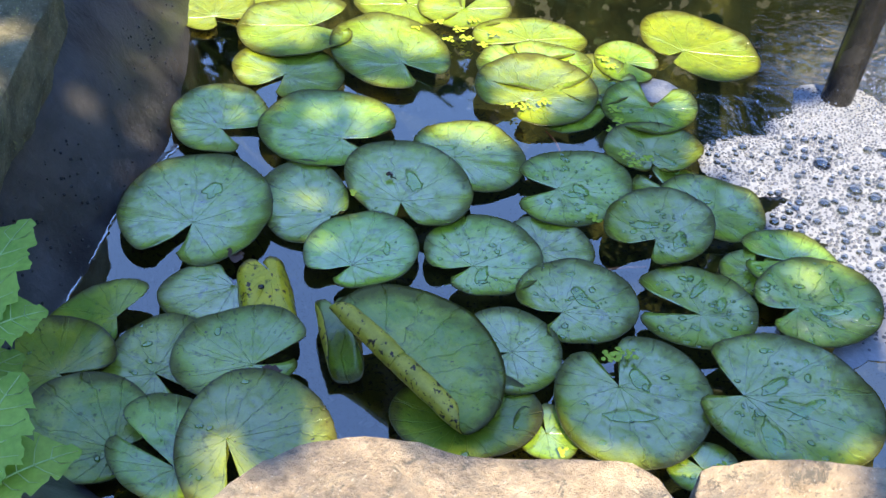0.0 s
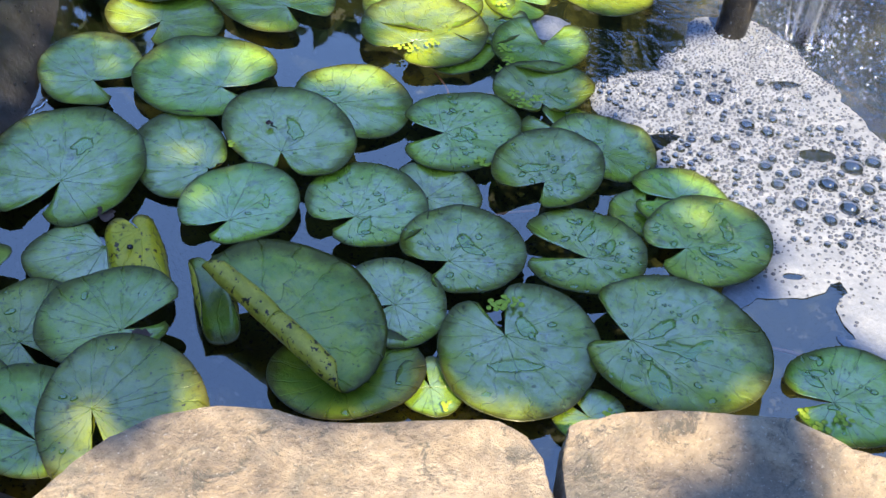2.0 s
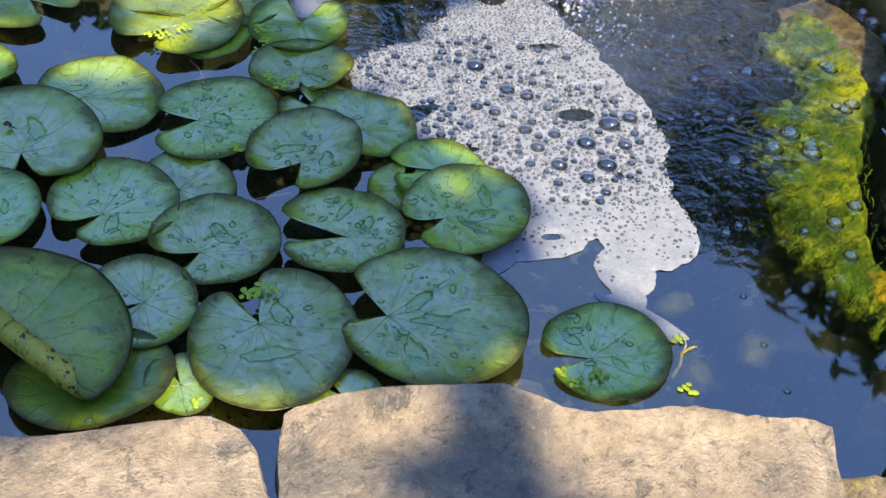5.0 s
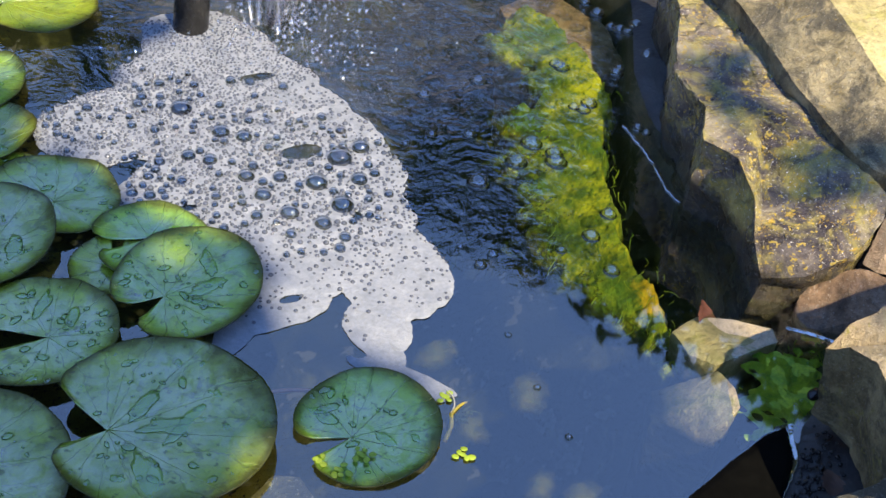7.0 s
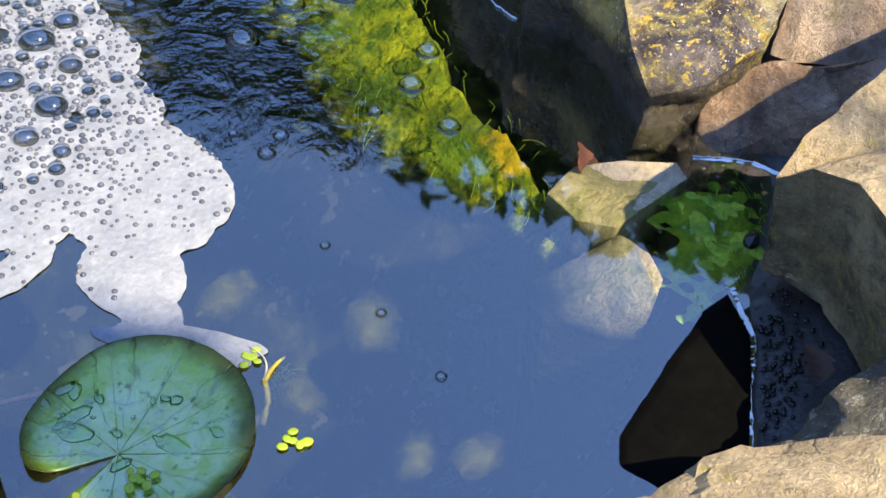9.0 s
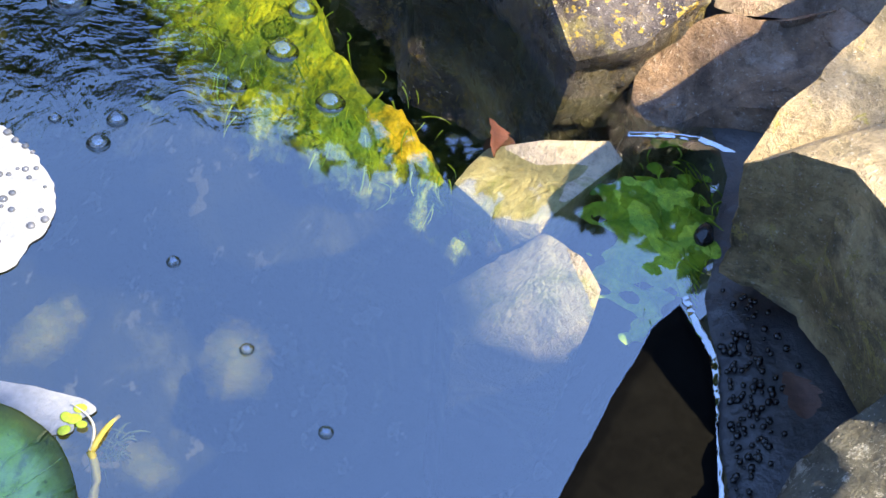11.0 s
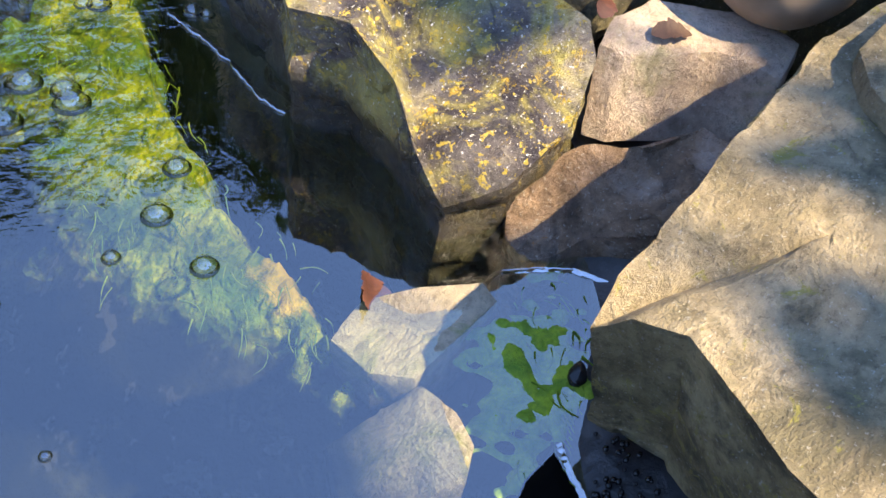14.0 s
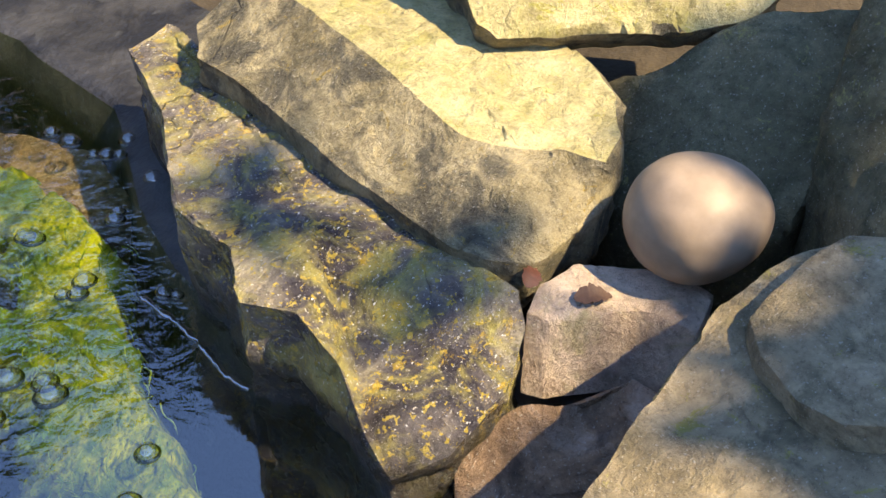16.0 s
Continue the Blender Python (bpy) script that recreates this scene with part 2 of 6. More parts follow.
def spotted(m, scale, at, colour, soft=0.03):
    nt = m.node_tree
    p = nt.nodes["Principled BSDF"]
    old = p.inputs["Base Color"].links[0].from_socket
    co = add(nt, "ShaderNodeTexCoord").outputs["Object"]
    spots = ramp(nt, noise_tex(nt, co, scale, 3, 0.6), [(at, (0, 0, 0)), (at + soft, (1, 1, 1))])
    nt.links.new(mix(nt, spots, old, colour), p.inputs["Base Color"])


spotted(M_UNDER, 170.0, 0.585, (0.03, 0.015, 0.005))
spotted(M_PAD_OLD, 140.0, 0.60, (0.05, 0.025, 0.006))
M_COPING = stone_material("coping_limestone", (0.22, 0.18, 0.14), (0.36, 0.285, 0.20), (0.46, 0.37, 0.265), (0.21, 0.19, 0.155), 0.55, (0.13, 0.12, 0.10), 0.57, cracks=0.15)
M_ROCK = stone_material("buff_limestone", (0.24, 0.19, 0.11), (0.38, 0.30, 0.18), (0.50, 0.40, 0.25), (0.17, 0.145, 0.08), 0.55, (0.34, 0.30, 0.07), 0.60)
M_MOSSY = stone_material("algae_stained_rock", (0.05, 0.043, 0.05), (0.14, 0.12, 0.115), (0.40, 0.34, 0.23), (0.42, 0.36, 0.10), 0.545, (0.50, 0.33, 0.04), 0.59, 0.55, 1.0, (0.8, 0.75, 0.7))
M_GREY = stone_material("grey_lichened_stone", (0.06, 0.058, 0.045), (0.12, 0.115, 0.085), (0.21, 0.19, 0.14), (0.07, 0.07, 0.05), 0.54, (0.46, 0.45, 0.38), 0.56)
M_BROKEN = stone_material("broken_limestone", (0.20, 0.16, 0.07), (0.37, 0.30, 0.15), (0.50, 0.41, 0.22), (0.09, 0.08, 0.045), 0.55, (0.36, 0.31, 0.09), 0.57, relief=1.0)
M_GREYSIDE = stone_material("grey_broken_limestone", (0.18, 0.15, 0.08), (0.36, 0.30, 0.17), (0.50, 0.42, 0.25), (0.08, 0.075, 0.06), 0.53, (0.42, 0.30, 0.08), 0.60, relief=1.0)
M_OLIVE = stone_material("olive_limestone", (0.11, 0.10, 0.05), (0.18, 0.16, 0.085), (0.26, 0.23, 0.13), (0.10, 0.10, 0.05), 0.54, (0.30, 0.28, 0.10), 0.6)
M_PEBBLE = plain_material("smooth_pebble", (0.33, 0.24, 0.16), (0.40, 0.30, 0.21), 9, 0.55, 0.2, 0.001, 160)
M_PINK = stone_material("pinkish_limestone", (0.40, 0.30, 0.23), (0.55, 0.43, 0.33), (0.66, 0.53, 0.42), (0.36, 0.32, 0.16), 0.57, cracks=0.3)
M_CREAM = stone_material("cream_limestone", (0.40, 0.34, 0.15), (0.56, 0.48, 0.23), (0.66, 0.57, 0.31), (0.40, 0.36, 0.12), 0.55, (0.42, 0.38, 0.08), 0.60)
M_WETSTONE = stone_material("wet_rusty_stone", (0.12, 0.085, 0.06), (0.30, 0.20, 0.13), (0.44, 0.34, 0.27), (0.09, 0.07, 0.055), 0.56, (0.42, 0.17, 0.03), 0.63, 0.3, 1.0)
M_SUNK = stone_material("sunken_stone", (0.46, 0.38, 0.26), (0.58, 0.48, 0.34), (0.62, 0.52, 0.38), (0.24, 0.26, 0.06), 0.58, cracks=0.2)
M_LINER = plain_material("rubber_liner", (0.022, 0.022, 0.024), (0.065, 0.063, 0.062), 14, 0.42, 0.6, 0.003, 130, 0.6)


def silt_below_water(m, start=0.015, full=0.05):
    """Brown-green film of silt on what lies under the surface."""
    nt = m.node_tree
    p = nt.nodes["Principled BSDF"]
    old = p.inputs["Base Color"].links[0].from_socket
    pos = add(nt, "ShaderNodeNewGeometry").outputs["Position"]
    sep = add(nt, "ShaderNodeSeparateXYZ")
    nt.links.new(pos, sep.inputs[0])
    patch = noise_tex(nt, pos, 9.0, 6, 0.65, 0.6)
    film = ramp(nt, patch, [(0.42, (0.006, 0.008, 0.005)), (0.56, (0.014, 0.016, 0.008)), (0.68, (0.06, 0.06, 0.025))])
    under = ramp(nt, calc(nt, "MULTIPLY", sep.outputs["Z"], -5.0), [(start * 5, (0, 0, 0)), (full * 5, (1, 1, 1))])
    nt.links.new(mix(nt, under, old, film), p.inputs["Base Color"])
    nt.links.new(calc(nt, "MULTIPLY_ADD", under, 0.55, 0.38), p.inputs["Roughness"])
    nt.links.new(calc(nt, "MULTIPLY_ADD", under, -0.5, 0.6), p.inputs["Specular IOR Level"])


silt_below_water(M_LINER)
silt_below_water(M_SUNK, 0.006, 0.045)
spotted(M_PAD_SPOT, 170.0, 0.66, (0.035, 0.03, 0.008), 0.03)
spotted(M_PAD_YOUNG, 150.0, 0.68, (0.04, 0.035, 0.008), 0.03)
spotted(M_MOSSY, 190.0, 0.60, (0.50, 0.37, 0.07), 0.03)
# pale flecks paint in the sparkle of wet rock
spotted(M_MOSSY, 330.0, 0.66, (0.80, 0.76, 0.68), 0.02)
spotted(M_LINER, 30.0, 0.60, (0.05, 0.05, 0.05))


def dark_foot(m, level, colour, soft):
    """Dark wet growth and painted-in shade on the foot of a stone, up to an uneven line."""
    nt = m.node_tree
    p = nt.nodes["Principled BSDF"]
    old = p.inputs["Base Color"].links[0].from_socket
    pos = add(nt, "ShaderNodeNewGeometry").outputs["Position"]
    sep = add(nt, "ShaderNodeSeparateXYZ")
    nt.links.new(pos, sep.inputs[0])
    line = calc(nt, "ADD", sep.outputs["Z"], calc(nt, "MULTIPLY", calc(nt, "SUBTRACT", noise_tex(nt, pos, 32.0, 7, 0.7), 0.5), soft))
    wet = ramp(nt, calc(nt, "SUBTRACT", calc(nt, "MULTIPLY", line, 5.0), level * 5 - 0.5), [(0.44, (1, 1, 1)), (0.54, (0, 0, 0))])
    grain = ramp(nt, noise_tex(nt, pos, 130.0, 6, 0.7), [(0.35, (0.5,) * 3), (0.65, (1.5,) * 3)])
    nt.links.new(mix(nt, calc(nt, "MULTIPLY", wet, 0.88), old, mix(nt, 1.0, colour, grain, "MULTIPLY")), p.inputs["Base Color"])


dark_foot(M_ROCK, 0.05, (0.17, 0.14, 0.06), 0.045)
dark_foot(M_MOSSY, 0.048, (0.028, 0.024, 0.015), 0.05)
M_FOAM = plain_material("foam", (0.205, 0.225, 0.26), (0.265, 0.283, 0.315), 40, 0.5, 0.6, 0.002, 260, 0.5)


def foam_cells(m):
    """Froth: tiny bubbles packed against each other, dense by the fall and thin at the far end."""
    nt = m.node_tree
    p = nt.nodes["Principled BSDF"]
    old = p.inputs["Base Color"].links[0].from_socket
    co = add(nt, "ShaderNodeTexCoord").outputs["Object"]
    sep = add(nt, "ShaderNodeSeparateXYZ")
    nt.links.new(co, sep.inputs[0])
    v = add(nt, "ShaderNodeTexVoronoi", Scale=330.0, Randomness=1.0)
    nt.links.new(co, v.inputs["Vector"])
    inside = ramp(nt, v.outputs["Distance"], [(0.34, (1, 1, 1)), (0.60, (0, 0, 0))])
    where = calc(nt, "ADD", sep.outputs["Y"], calc(nt, "MULTIPLY", sep.outputs["X"], -0.35))
    where = calc(nt, "ADD", where, calc(nt, "MULTIPLY", noise_tex(nt, co, 22.0, 5), 0.30))
    dense = ramp(nt, calc(nt, "SUBTRACT", where, 0.7), [(0.18, (0.0,) * 3), (0.32, (0.30,) * 3), (0.44, (0.50,) * 3)])
    some = ramp(nt, noise_tex(nt, co, 60.0, 4), [(0.40, (0.25,) * 3), (0.55, (1, 1, 1))])
    fac = calc(nt, "MULTIPLY", calc(nt, "MULTIPLY", inside, dense), some)
    nt.links.new(mix(nt, fac, old, (0.09, 0.10, 0.13)), p.inputs["Base Color"])
    nt.links.new(calc(nt, "MULTIPLY_ADD", fac, -0.4, 0.55), p.inputs["Roughness"])


foam_cells(M_FOAM)
M_FROTH = plain_material("foam_bubble", (0.05, 0.06, 0.08), (0.11, 0.12, 0.15), 90, 0.12, 0.0, spec=0.7)
M_ALGAE = plain_material("green_algae", (0.06, 0.13, 0.001), (0.34, 0.35, 0.002), 17, 0.85, 1.0, 0.010, 60)
spotted(M_ALGAE, 44.0, 0.48, (0.04, 0.085, 0.002), 0.16)
spotted(M_ALGAE, 190.0, 0.50, (0.06, 0.11, 0.002), 0.15)


def thin_out(m, value, low, high, most):
    """Loose growth: lets what lies behind show between its threads."""
    nt = m.node_tree
    p = nt.nodes["Principled BSDF"]
    nt.links.new(ramp(nt, value(nt), [(low, (0, 0, 0)), (high, (most,) * 3)]), p.inputs["Alpha"])


def yellow_patch(m, centre, radius, colour):
    """A dying, yellowed patch with a ragged outline."""
    nt = m.node_tree
    p = nt.nodes["Principled BSDF"]
    old = p.inputs["Base Color"].links[0].from_socket
    co = add(nt, "ShaderNodeTexCoord").outputs["Object"]
    d = add(nt, "ShaderNodeVectorMath")
    d.operation = "DISTANCE"
    nt.links.new(co, d.inputs[0])
    d.inputs[1].default_value = centre
    f = calc(nt, "ADD", d.outputs["Value"], calc(nt, "MULTIPLY", calc(nt, "SUBTRACT", noise_tex(nt, co, 40.0, 7, 0.7), 0.5), radius * 2.2))
    k = ramp(nt, f, [(radius * 0.75, (1, 1, 1)), (radius * 1.1, (0, 0, 0))])
    nt.links.new(mix(nt, k, old, colour), p.inputs["Base Color"])


yellow_patch(M_ALGAE, (0.925, 0.815, 0.0), 0.035, (0.62, 0.40, 0.004))
yellow_patch(M_ALGAE, (1.06, 1.14, 0.0), 0.06, (0.42, 0.42, 0.003))
M_STRAND = plain_material("algae_strand", (0.08, 0.17, 0.003), (0.26, 0.34, 0.006), 30, 0.7, 0.2, 0.001, through_light=0.3)
M_DUCK = plain_material("duckweed_green", (0.34, 0.48, 0.03), (0.50, 0.60, 0.06), 90, 0.45, 0.2, 0.0005, through_light=0.2)
M_WEED = plain_material("weed_leaf_green", (0.17, 0.34, 0.03), (0.30, 0.48, 0.07), 25, 0.5, 0.4, 0.002, 120, through_light=0.35)
M_VEIN = plain_material("weed_vein", (0.34, 0.50, 0.16), (0.42, 0.56, 0.20), 40, 0.5, 0.1)
M_STEM = plain_material("pink_stalk", (0.42, 0.12, 0.09), (0.50, 0.20, 0.14), 60, 0.4, 0.1)
M_BROWN = plain_material("dry_leaf", (0.06, 0.03, 0.02), (0.12, 0.065, 0.042), 45, 0.7, 0.4, 0.001)
M_PIPE = plain_material("black_plastic", (0.008, 0.008, 0.008), (0.02, 0.02, 0.02), 30, 0.25, 0.1)
M_SOIL = plain_material("soil", (0.035, 0.026, 0.016), (0.08, 0.06, 0.036), 5, 0.95, 0.8, 0.01, 40)
M_CANOPY = plain_material("tree_leaf", (0.03, 0.055, 0.012), (0.05, 0.085, 0.02), 3, 0.6, 0.0, through_light=0.2)
M_BARK = plain_material("bark", (0.10, 0.07, 0.05), (0.2, 0.15, 0.1), 12, 0.9, 0.8, 0.02)
M_SPRAY = clear_material("falling_water", (0.90, 0.92, 0.95), 3.0, 0.15)
M_RIM = clear_material("rim_water", (0.5, 0.5, 0.5), 6.0, 0.05)

# ---------------------------------------------------------------- mesh helpers
def mesh_object(name, verts, faces, material, parent=None, label="", smooth=True):
    me = bpy.data.meshes.new(name)
    me.from_pydata([tuple(v) for v in verts], [], [tuple(f) for f in faces])
    me.materials.append(material)
    if smooth:
        me.polygons.foreach_set("use_smooth", [True] * len(me.polygons))
    me.update()
    ob = new(name, me)
    if parent is not None:
        ob.parent = parent
    if label:
        tagged(ob, label)
    return ob


def part(name, bm, material, parent=None, label="", smooth=True):
    me = bpy.data.meshes.new(name)
    bm.to_mesh(me)
    bm.free()
    me.materials.append(material)
    if smooth:
        me.polygons.foreach_set("use_smooth", [True] * len(me.polygons))
    ob = new(name, me)
    if parent is not None:
        ob.parent = parent
    if label:
        tagged(ob, label)
    return ob


def fbm(v, octaves=4):
    s, a, f = 0.0, 1.0, 1.0
    for _ in range(octaves):
        s += a * noise.noise(v * f)
        a, f = a * 0.5, f * 2.1
    return s


def tube(bm, pts, radius, sides=6, taper=1.0):
    """A round rod along pts, into bm."""
    rings = []
    n = len(pts)
    for i, p in enumerate(pts):
        p = Vector(p)
        d = (Vector(pts[min(i + 1, n - 1)]) - Vector(pts[max(i - 1, 0)])).normalized()
        a = d.orthogonal().normalized()
        b = d.cross(a)
        r = radius * (1 + (taper - 1) * i / max(1, n - 1))
        rings.append([bm.verts.new(p + (a * math.cos(k) + b * math.sin(k)) * r) for k in (2 * math.pi * j / sides for j in range(sides))])
    for r0, r1 in zip(rings, rings[1:]):
        for j in range(sides):
            bm.faces.new((r0[j], r0[(j + 1) % sides], r1[(j + 1) % sides], r1[j]))
    bm.faces.new(rings[0][::-1])
    bm.faces.new(rings[-1])


def curve_pts(a, b, sag, n=10, side=(0, 0, 1)):
    a, b, s = Vector(a), Vector(b), Vector(side)
    return [a.lerp(b, i / (n - 1)) + s * sag * math.sin(math.pi * i / (n - 1)) for i in range(n)]

# ---------------------------------------------------------------- pond basin, ground, water
CENTRE = Vector((0.36, 1.12, 0))
SHORE = [(-0.312, 0.819), (-0.289, 0.926), (-0.285, 1.029), (-0.259, 1.163), (-0.277, 1.357), (-0.330, 1.650), (-0.100, 1.950), (0.400, 2.100), (0.900, 1.950), (1.200, 1.600),
         (1.177, 1.305), (1.090, 1.157), (1.046, 1.039), (1.037, 0.940), (1.039, 0.839), (1.063, 0.740), (1.029, 0.673), (0.926, 0.619), (0.911, 0.593), (0.878, 0.566), (0.836, 0.530),
         (0.701, 0.504), (0.500, 0.500), (0.250, 0.525), (0.000, 0.560), (-0.200, 0.640), (-0.302, 0.721)]


def shore_radius(angle):
    """Distance from CENTRE to the waterline in a direction."""
    best = 0.6
    d = Vector((math.cos(angle), math.sin(angle)))
    n = len(SHORE)
    for i in range(n):
        p = Vector(SHORE[i]) - CENTRE.xy
        q = Vector(SHORE[(i + 1) % n]) - CENTRE.xy
        e = q - p
        den = d.x * e.y - d.y * e.x
        if abs(den) < 1e-9:
            continue
        t = (p.x * e.y - p.y * e.x) / den
        u = (p.x * d.y - p.y * d.x) / den
        if t > 0 and -1e-6 <= u <= 1 + 1e-6:
            best = t
    return best


def bank(x, y):
    """Height of the ground round the pond."""
    w = min(1, max(0, (x - 0.60) / 0.10))
    w *= min(1, max(0, (1.9 - y) / 0.3))
    return 0.165 * (1 - w) + 0.03 * w


def build_basin():
    SEG = 220
    prof = [(0.0, -0.42), (0.35, -0.41), (0.6, -0.37), (0.75, -0.30), (0.87, -0.22), (0.94, -0.15), (0.975, -0.09), (1.0, 0.0), (1.03, 0.025), (1.07, 0.06), (1.11, 0.10), (1.16, 0.14), (1.2, 0.16)]
    vs, fs = [], []
    for k, (f, z) in enumerate(prof):
        for j in range(SEG):
            a = 2 * math.pi * j / SEG
            r = shore_radius(a) * f
            x, y = CENTRE.x + math.cos(a) * r, CENTRE.y + math.sin(a) * r
            top = bank(x, y)
            zz = z if z <= 0 else z / 0.16 * max(0.03, top)
            zz += 0.006 * fbm(Vector((x * 9, y * 9, 0)), 3) * (0.4 if abs(z) < 0.03 else 1)
            vs.append((x, y, zz))
    for k in range(len(prof) - 1):
        for j in range(SEG):
            j2 = (j + 1) % SEG
            fs.append((k * SEG + j, k * SEG + j2, (k + 1) * SEG + j2, (k + 1) * SEG + j))
    ob = mesh_object("pond_liner", vs, fs, M_LINER)
    tagged(ob, "black rubber pond liner, wet and dimpled at the waterline", "pond liner", kind="structure")
    # soil from the liner's rim to the horizon
    vs, fs = [], []
    rings = [1.19, 1.3, 1.6, 2.2, 3.5, 8, 30, 120, 500, 1500]
    for k, f in enumerate(rings):
        for j in range(SEG):
            a = 2 * math.pi * j / SEG
            r = shore_radius(a) * f if f < 3 else f * 0.75
            x, y = CENTRE.x + math.cos(a) * r, CENTRE.y + math.sin(a) * r
            far = min(1, max(0, (f - 1.3) / 1.5))
            z = bank(x, y) * (1 - far) + 0.12 * far - 0.006
            vs.append((x, y, z + (0.012 * fbm(Vector((x * 5, y * 5, 3)), 3) if f > 1.2 else 0)))
    for k in range(len(rings) - 1):
        for j in range(SEG):
            j2 = (j + 1) % SEG
            fs.append((k * SEG + j, k * SEG + j2, (k + 1) * SEG + j2, (k + 1) * SEG + j))
    ob = mesh_object("ground", vs, fs, M_SOIL)
    tagged(ob, "bare brown garden soil around the pond", "ground", kind="structure")
    # water surface
    vs, fs = [(CENTRE.x, CENTRE.y, 0)], []
    for k, f in enumerate((0.5, 0.9, 1.012)):
        for j in range(SEG):
            a = 2 * math.pi * j / SEG
            r = shore_radius(a) * f
            vs.append((CENTRE.x + math.cos(a) * r, CENTRE.y + math.sin(a) * r, 0))
    for j in range(SEG):
        j2 = (j + 1) % SEG
        fs.append((0, 1 + j, 1 + j2))
        for k in range(2):
            fs.append((1 + k * SEG + j, 1 + (k + 1) * SEG + j, 1 + (k + 1) * SEG + j2, 1 + k * SEG + j2))
    ob = mesh_object("water", vs, fs, M_WATER)
    tagged(ob, "clear pond water mirroring a blue sky", "water", kind="structure")


build_basin()

# ---------------------------------------------------------------- rocks
def rock(name, outline, bottom, material, label, category="rock", group="", seed=1, inset=0.9, rough=0.006, dome=0.01, edge=0.016, round_off=2, shear=(0, 0), chips=0.008, brow=None, side=None):
    """A boulder: outline of its upper rim as (x, y, z), tapering to the height of its bed, or sloping in to a brow; then broken up and worn."""
    n = len(outline)
    cx = sum(p[0] for p in outline) / n
    cy = sum(p[1] for p in outline) / n
    cz = sum(p[2] for p in outline) / n
    bm = bmesh.new()
    top = [bm.verts.new((x - cx, y - cy, z)) for x, y, z in outline]
    low = [bm.verts.new(((x - cx) * inset + shear[0], (y - cy) * inset + shear[1], bottom)) for x, y, z in outline]
    if brow:
        belly = top
        top = [bm.verts.new((x - cx, y - cy, z)) for x, y, z in brow]
        cz = sum(p[2] for p in brow) / n
        for i in range(n):
            j = (i + 1) % n
            bm.faces.new((top[j], top[i], belly[i], belly[j]))
            bm.faces.new((belly[j], belly[i], low[i], low[j]))
    c = bm.verts.new((sum(v.co.x for v in top) / n, sum(v.co.y for v in top) / n, cz + dome))
    d = bm.verts.new((shear[0], shear[1], bottom))
    for i in range(n):
        j = (i + 1) % n
        bm.faces.new((top[i], top[j], c))
        bm.faces.new((low[j], low[i], d))
        if not brow:
            bm.faces.new((top[j], top[i], low[i], low[j]))
    bmesh.ops.recalc_face_normals(bm, faces=bm.faces)
    bmesh.ops.triangulate(bm, faces=bm.faces)
    for _ in range(7):
        long = [e for e in bm.edges if e.calc_length() > edge]
        if not long:
            break
        bmesh.ops.subdivide_edges(bm, edges=long, cuts=1)
        bmesh.ops.triangulate(bm, faces=[f for f in bm.faces if len(f.verts) > 3])
    for _ in range(round_off):
        bmesh.ops.smooth_vert(bm, verts=bm.verts, factor=0.5, use_axis_x=True, use_axis_y=True, use_axis_z=True)
    bm.normal_update()
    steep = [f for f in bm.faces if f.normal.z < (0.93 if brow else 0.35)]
    off = Vector((seed * 7.13, seed * 3.7, seed * 1.9))
    for v in bm.verts:
        p = v.co + off
        big = fbm(p * 11, 3)
        cell = noise.cell(p * 24 + Vector((noise.noise(p * 15), noise.noise(p * 15 + off), 0)))
        strata = abs(noise.noise(Vector((p.x * 6, p.y * 6, p.z * 45))))
        v.co += v.normal * (rough * big + chips * (cell - 0.5) * 0.25 - chips * 0.6 * strata + 0.25 * rough * fbm(p * 60, 3))
    bm.normal_update()
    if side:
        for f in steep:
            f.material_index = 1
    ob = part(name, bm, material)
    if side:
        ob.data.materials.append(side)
    ob.data.set_sharp_from_angle(angle=radians(34))
    ob.location = (cx, cy, 0)
    return tagged(ob, label, category, group)


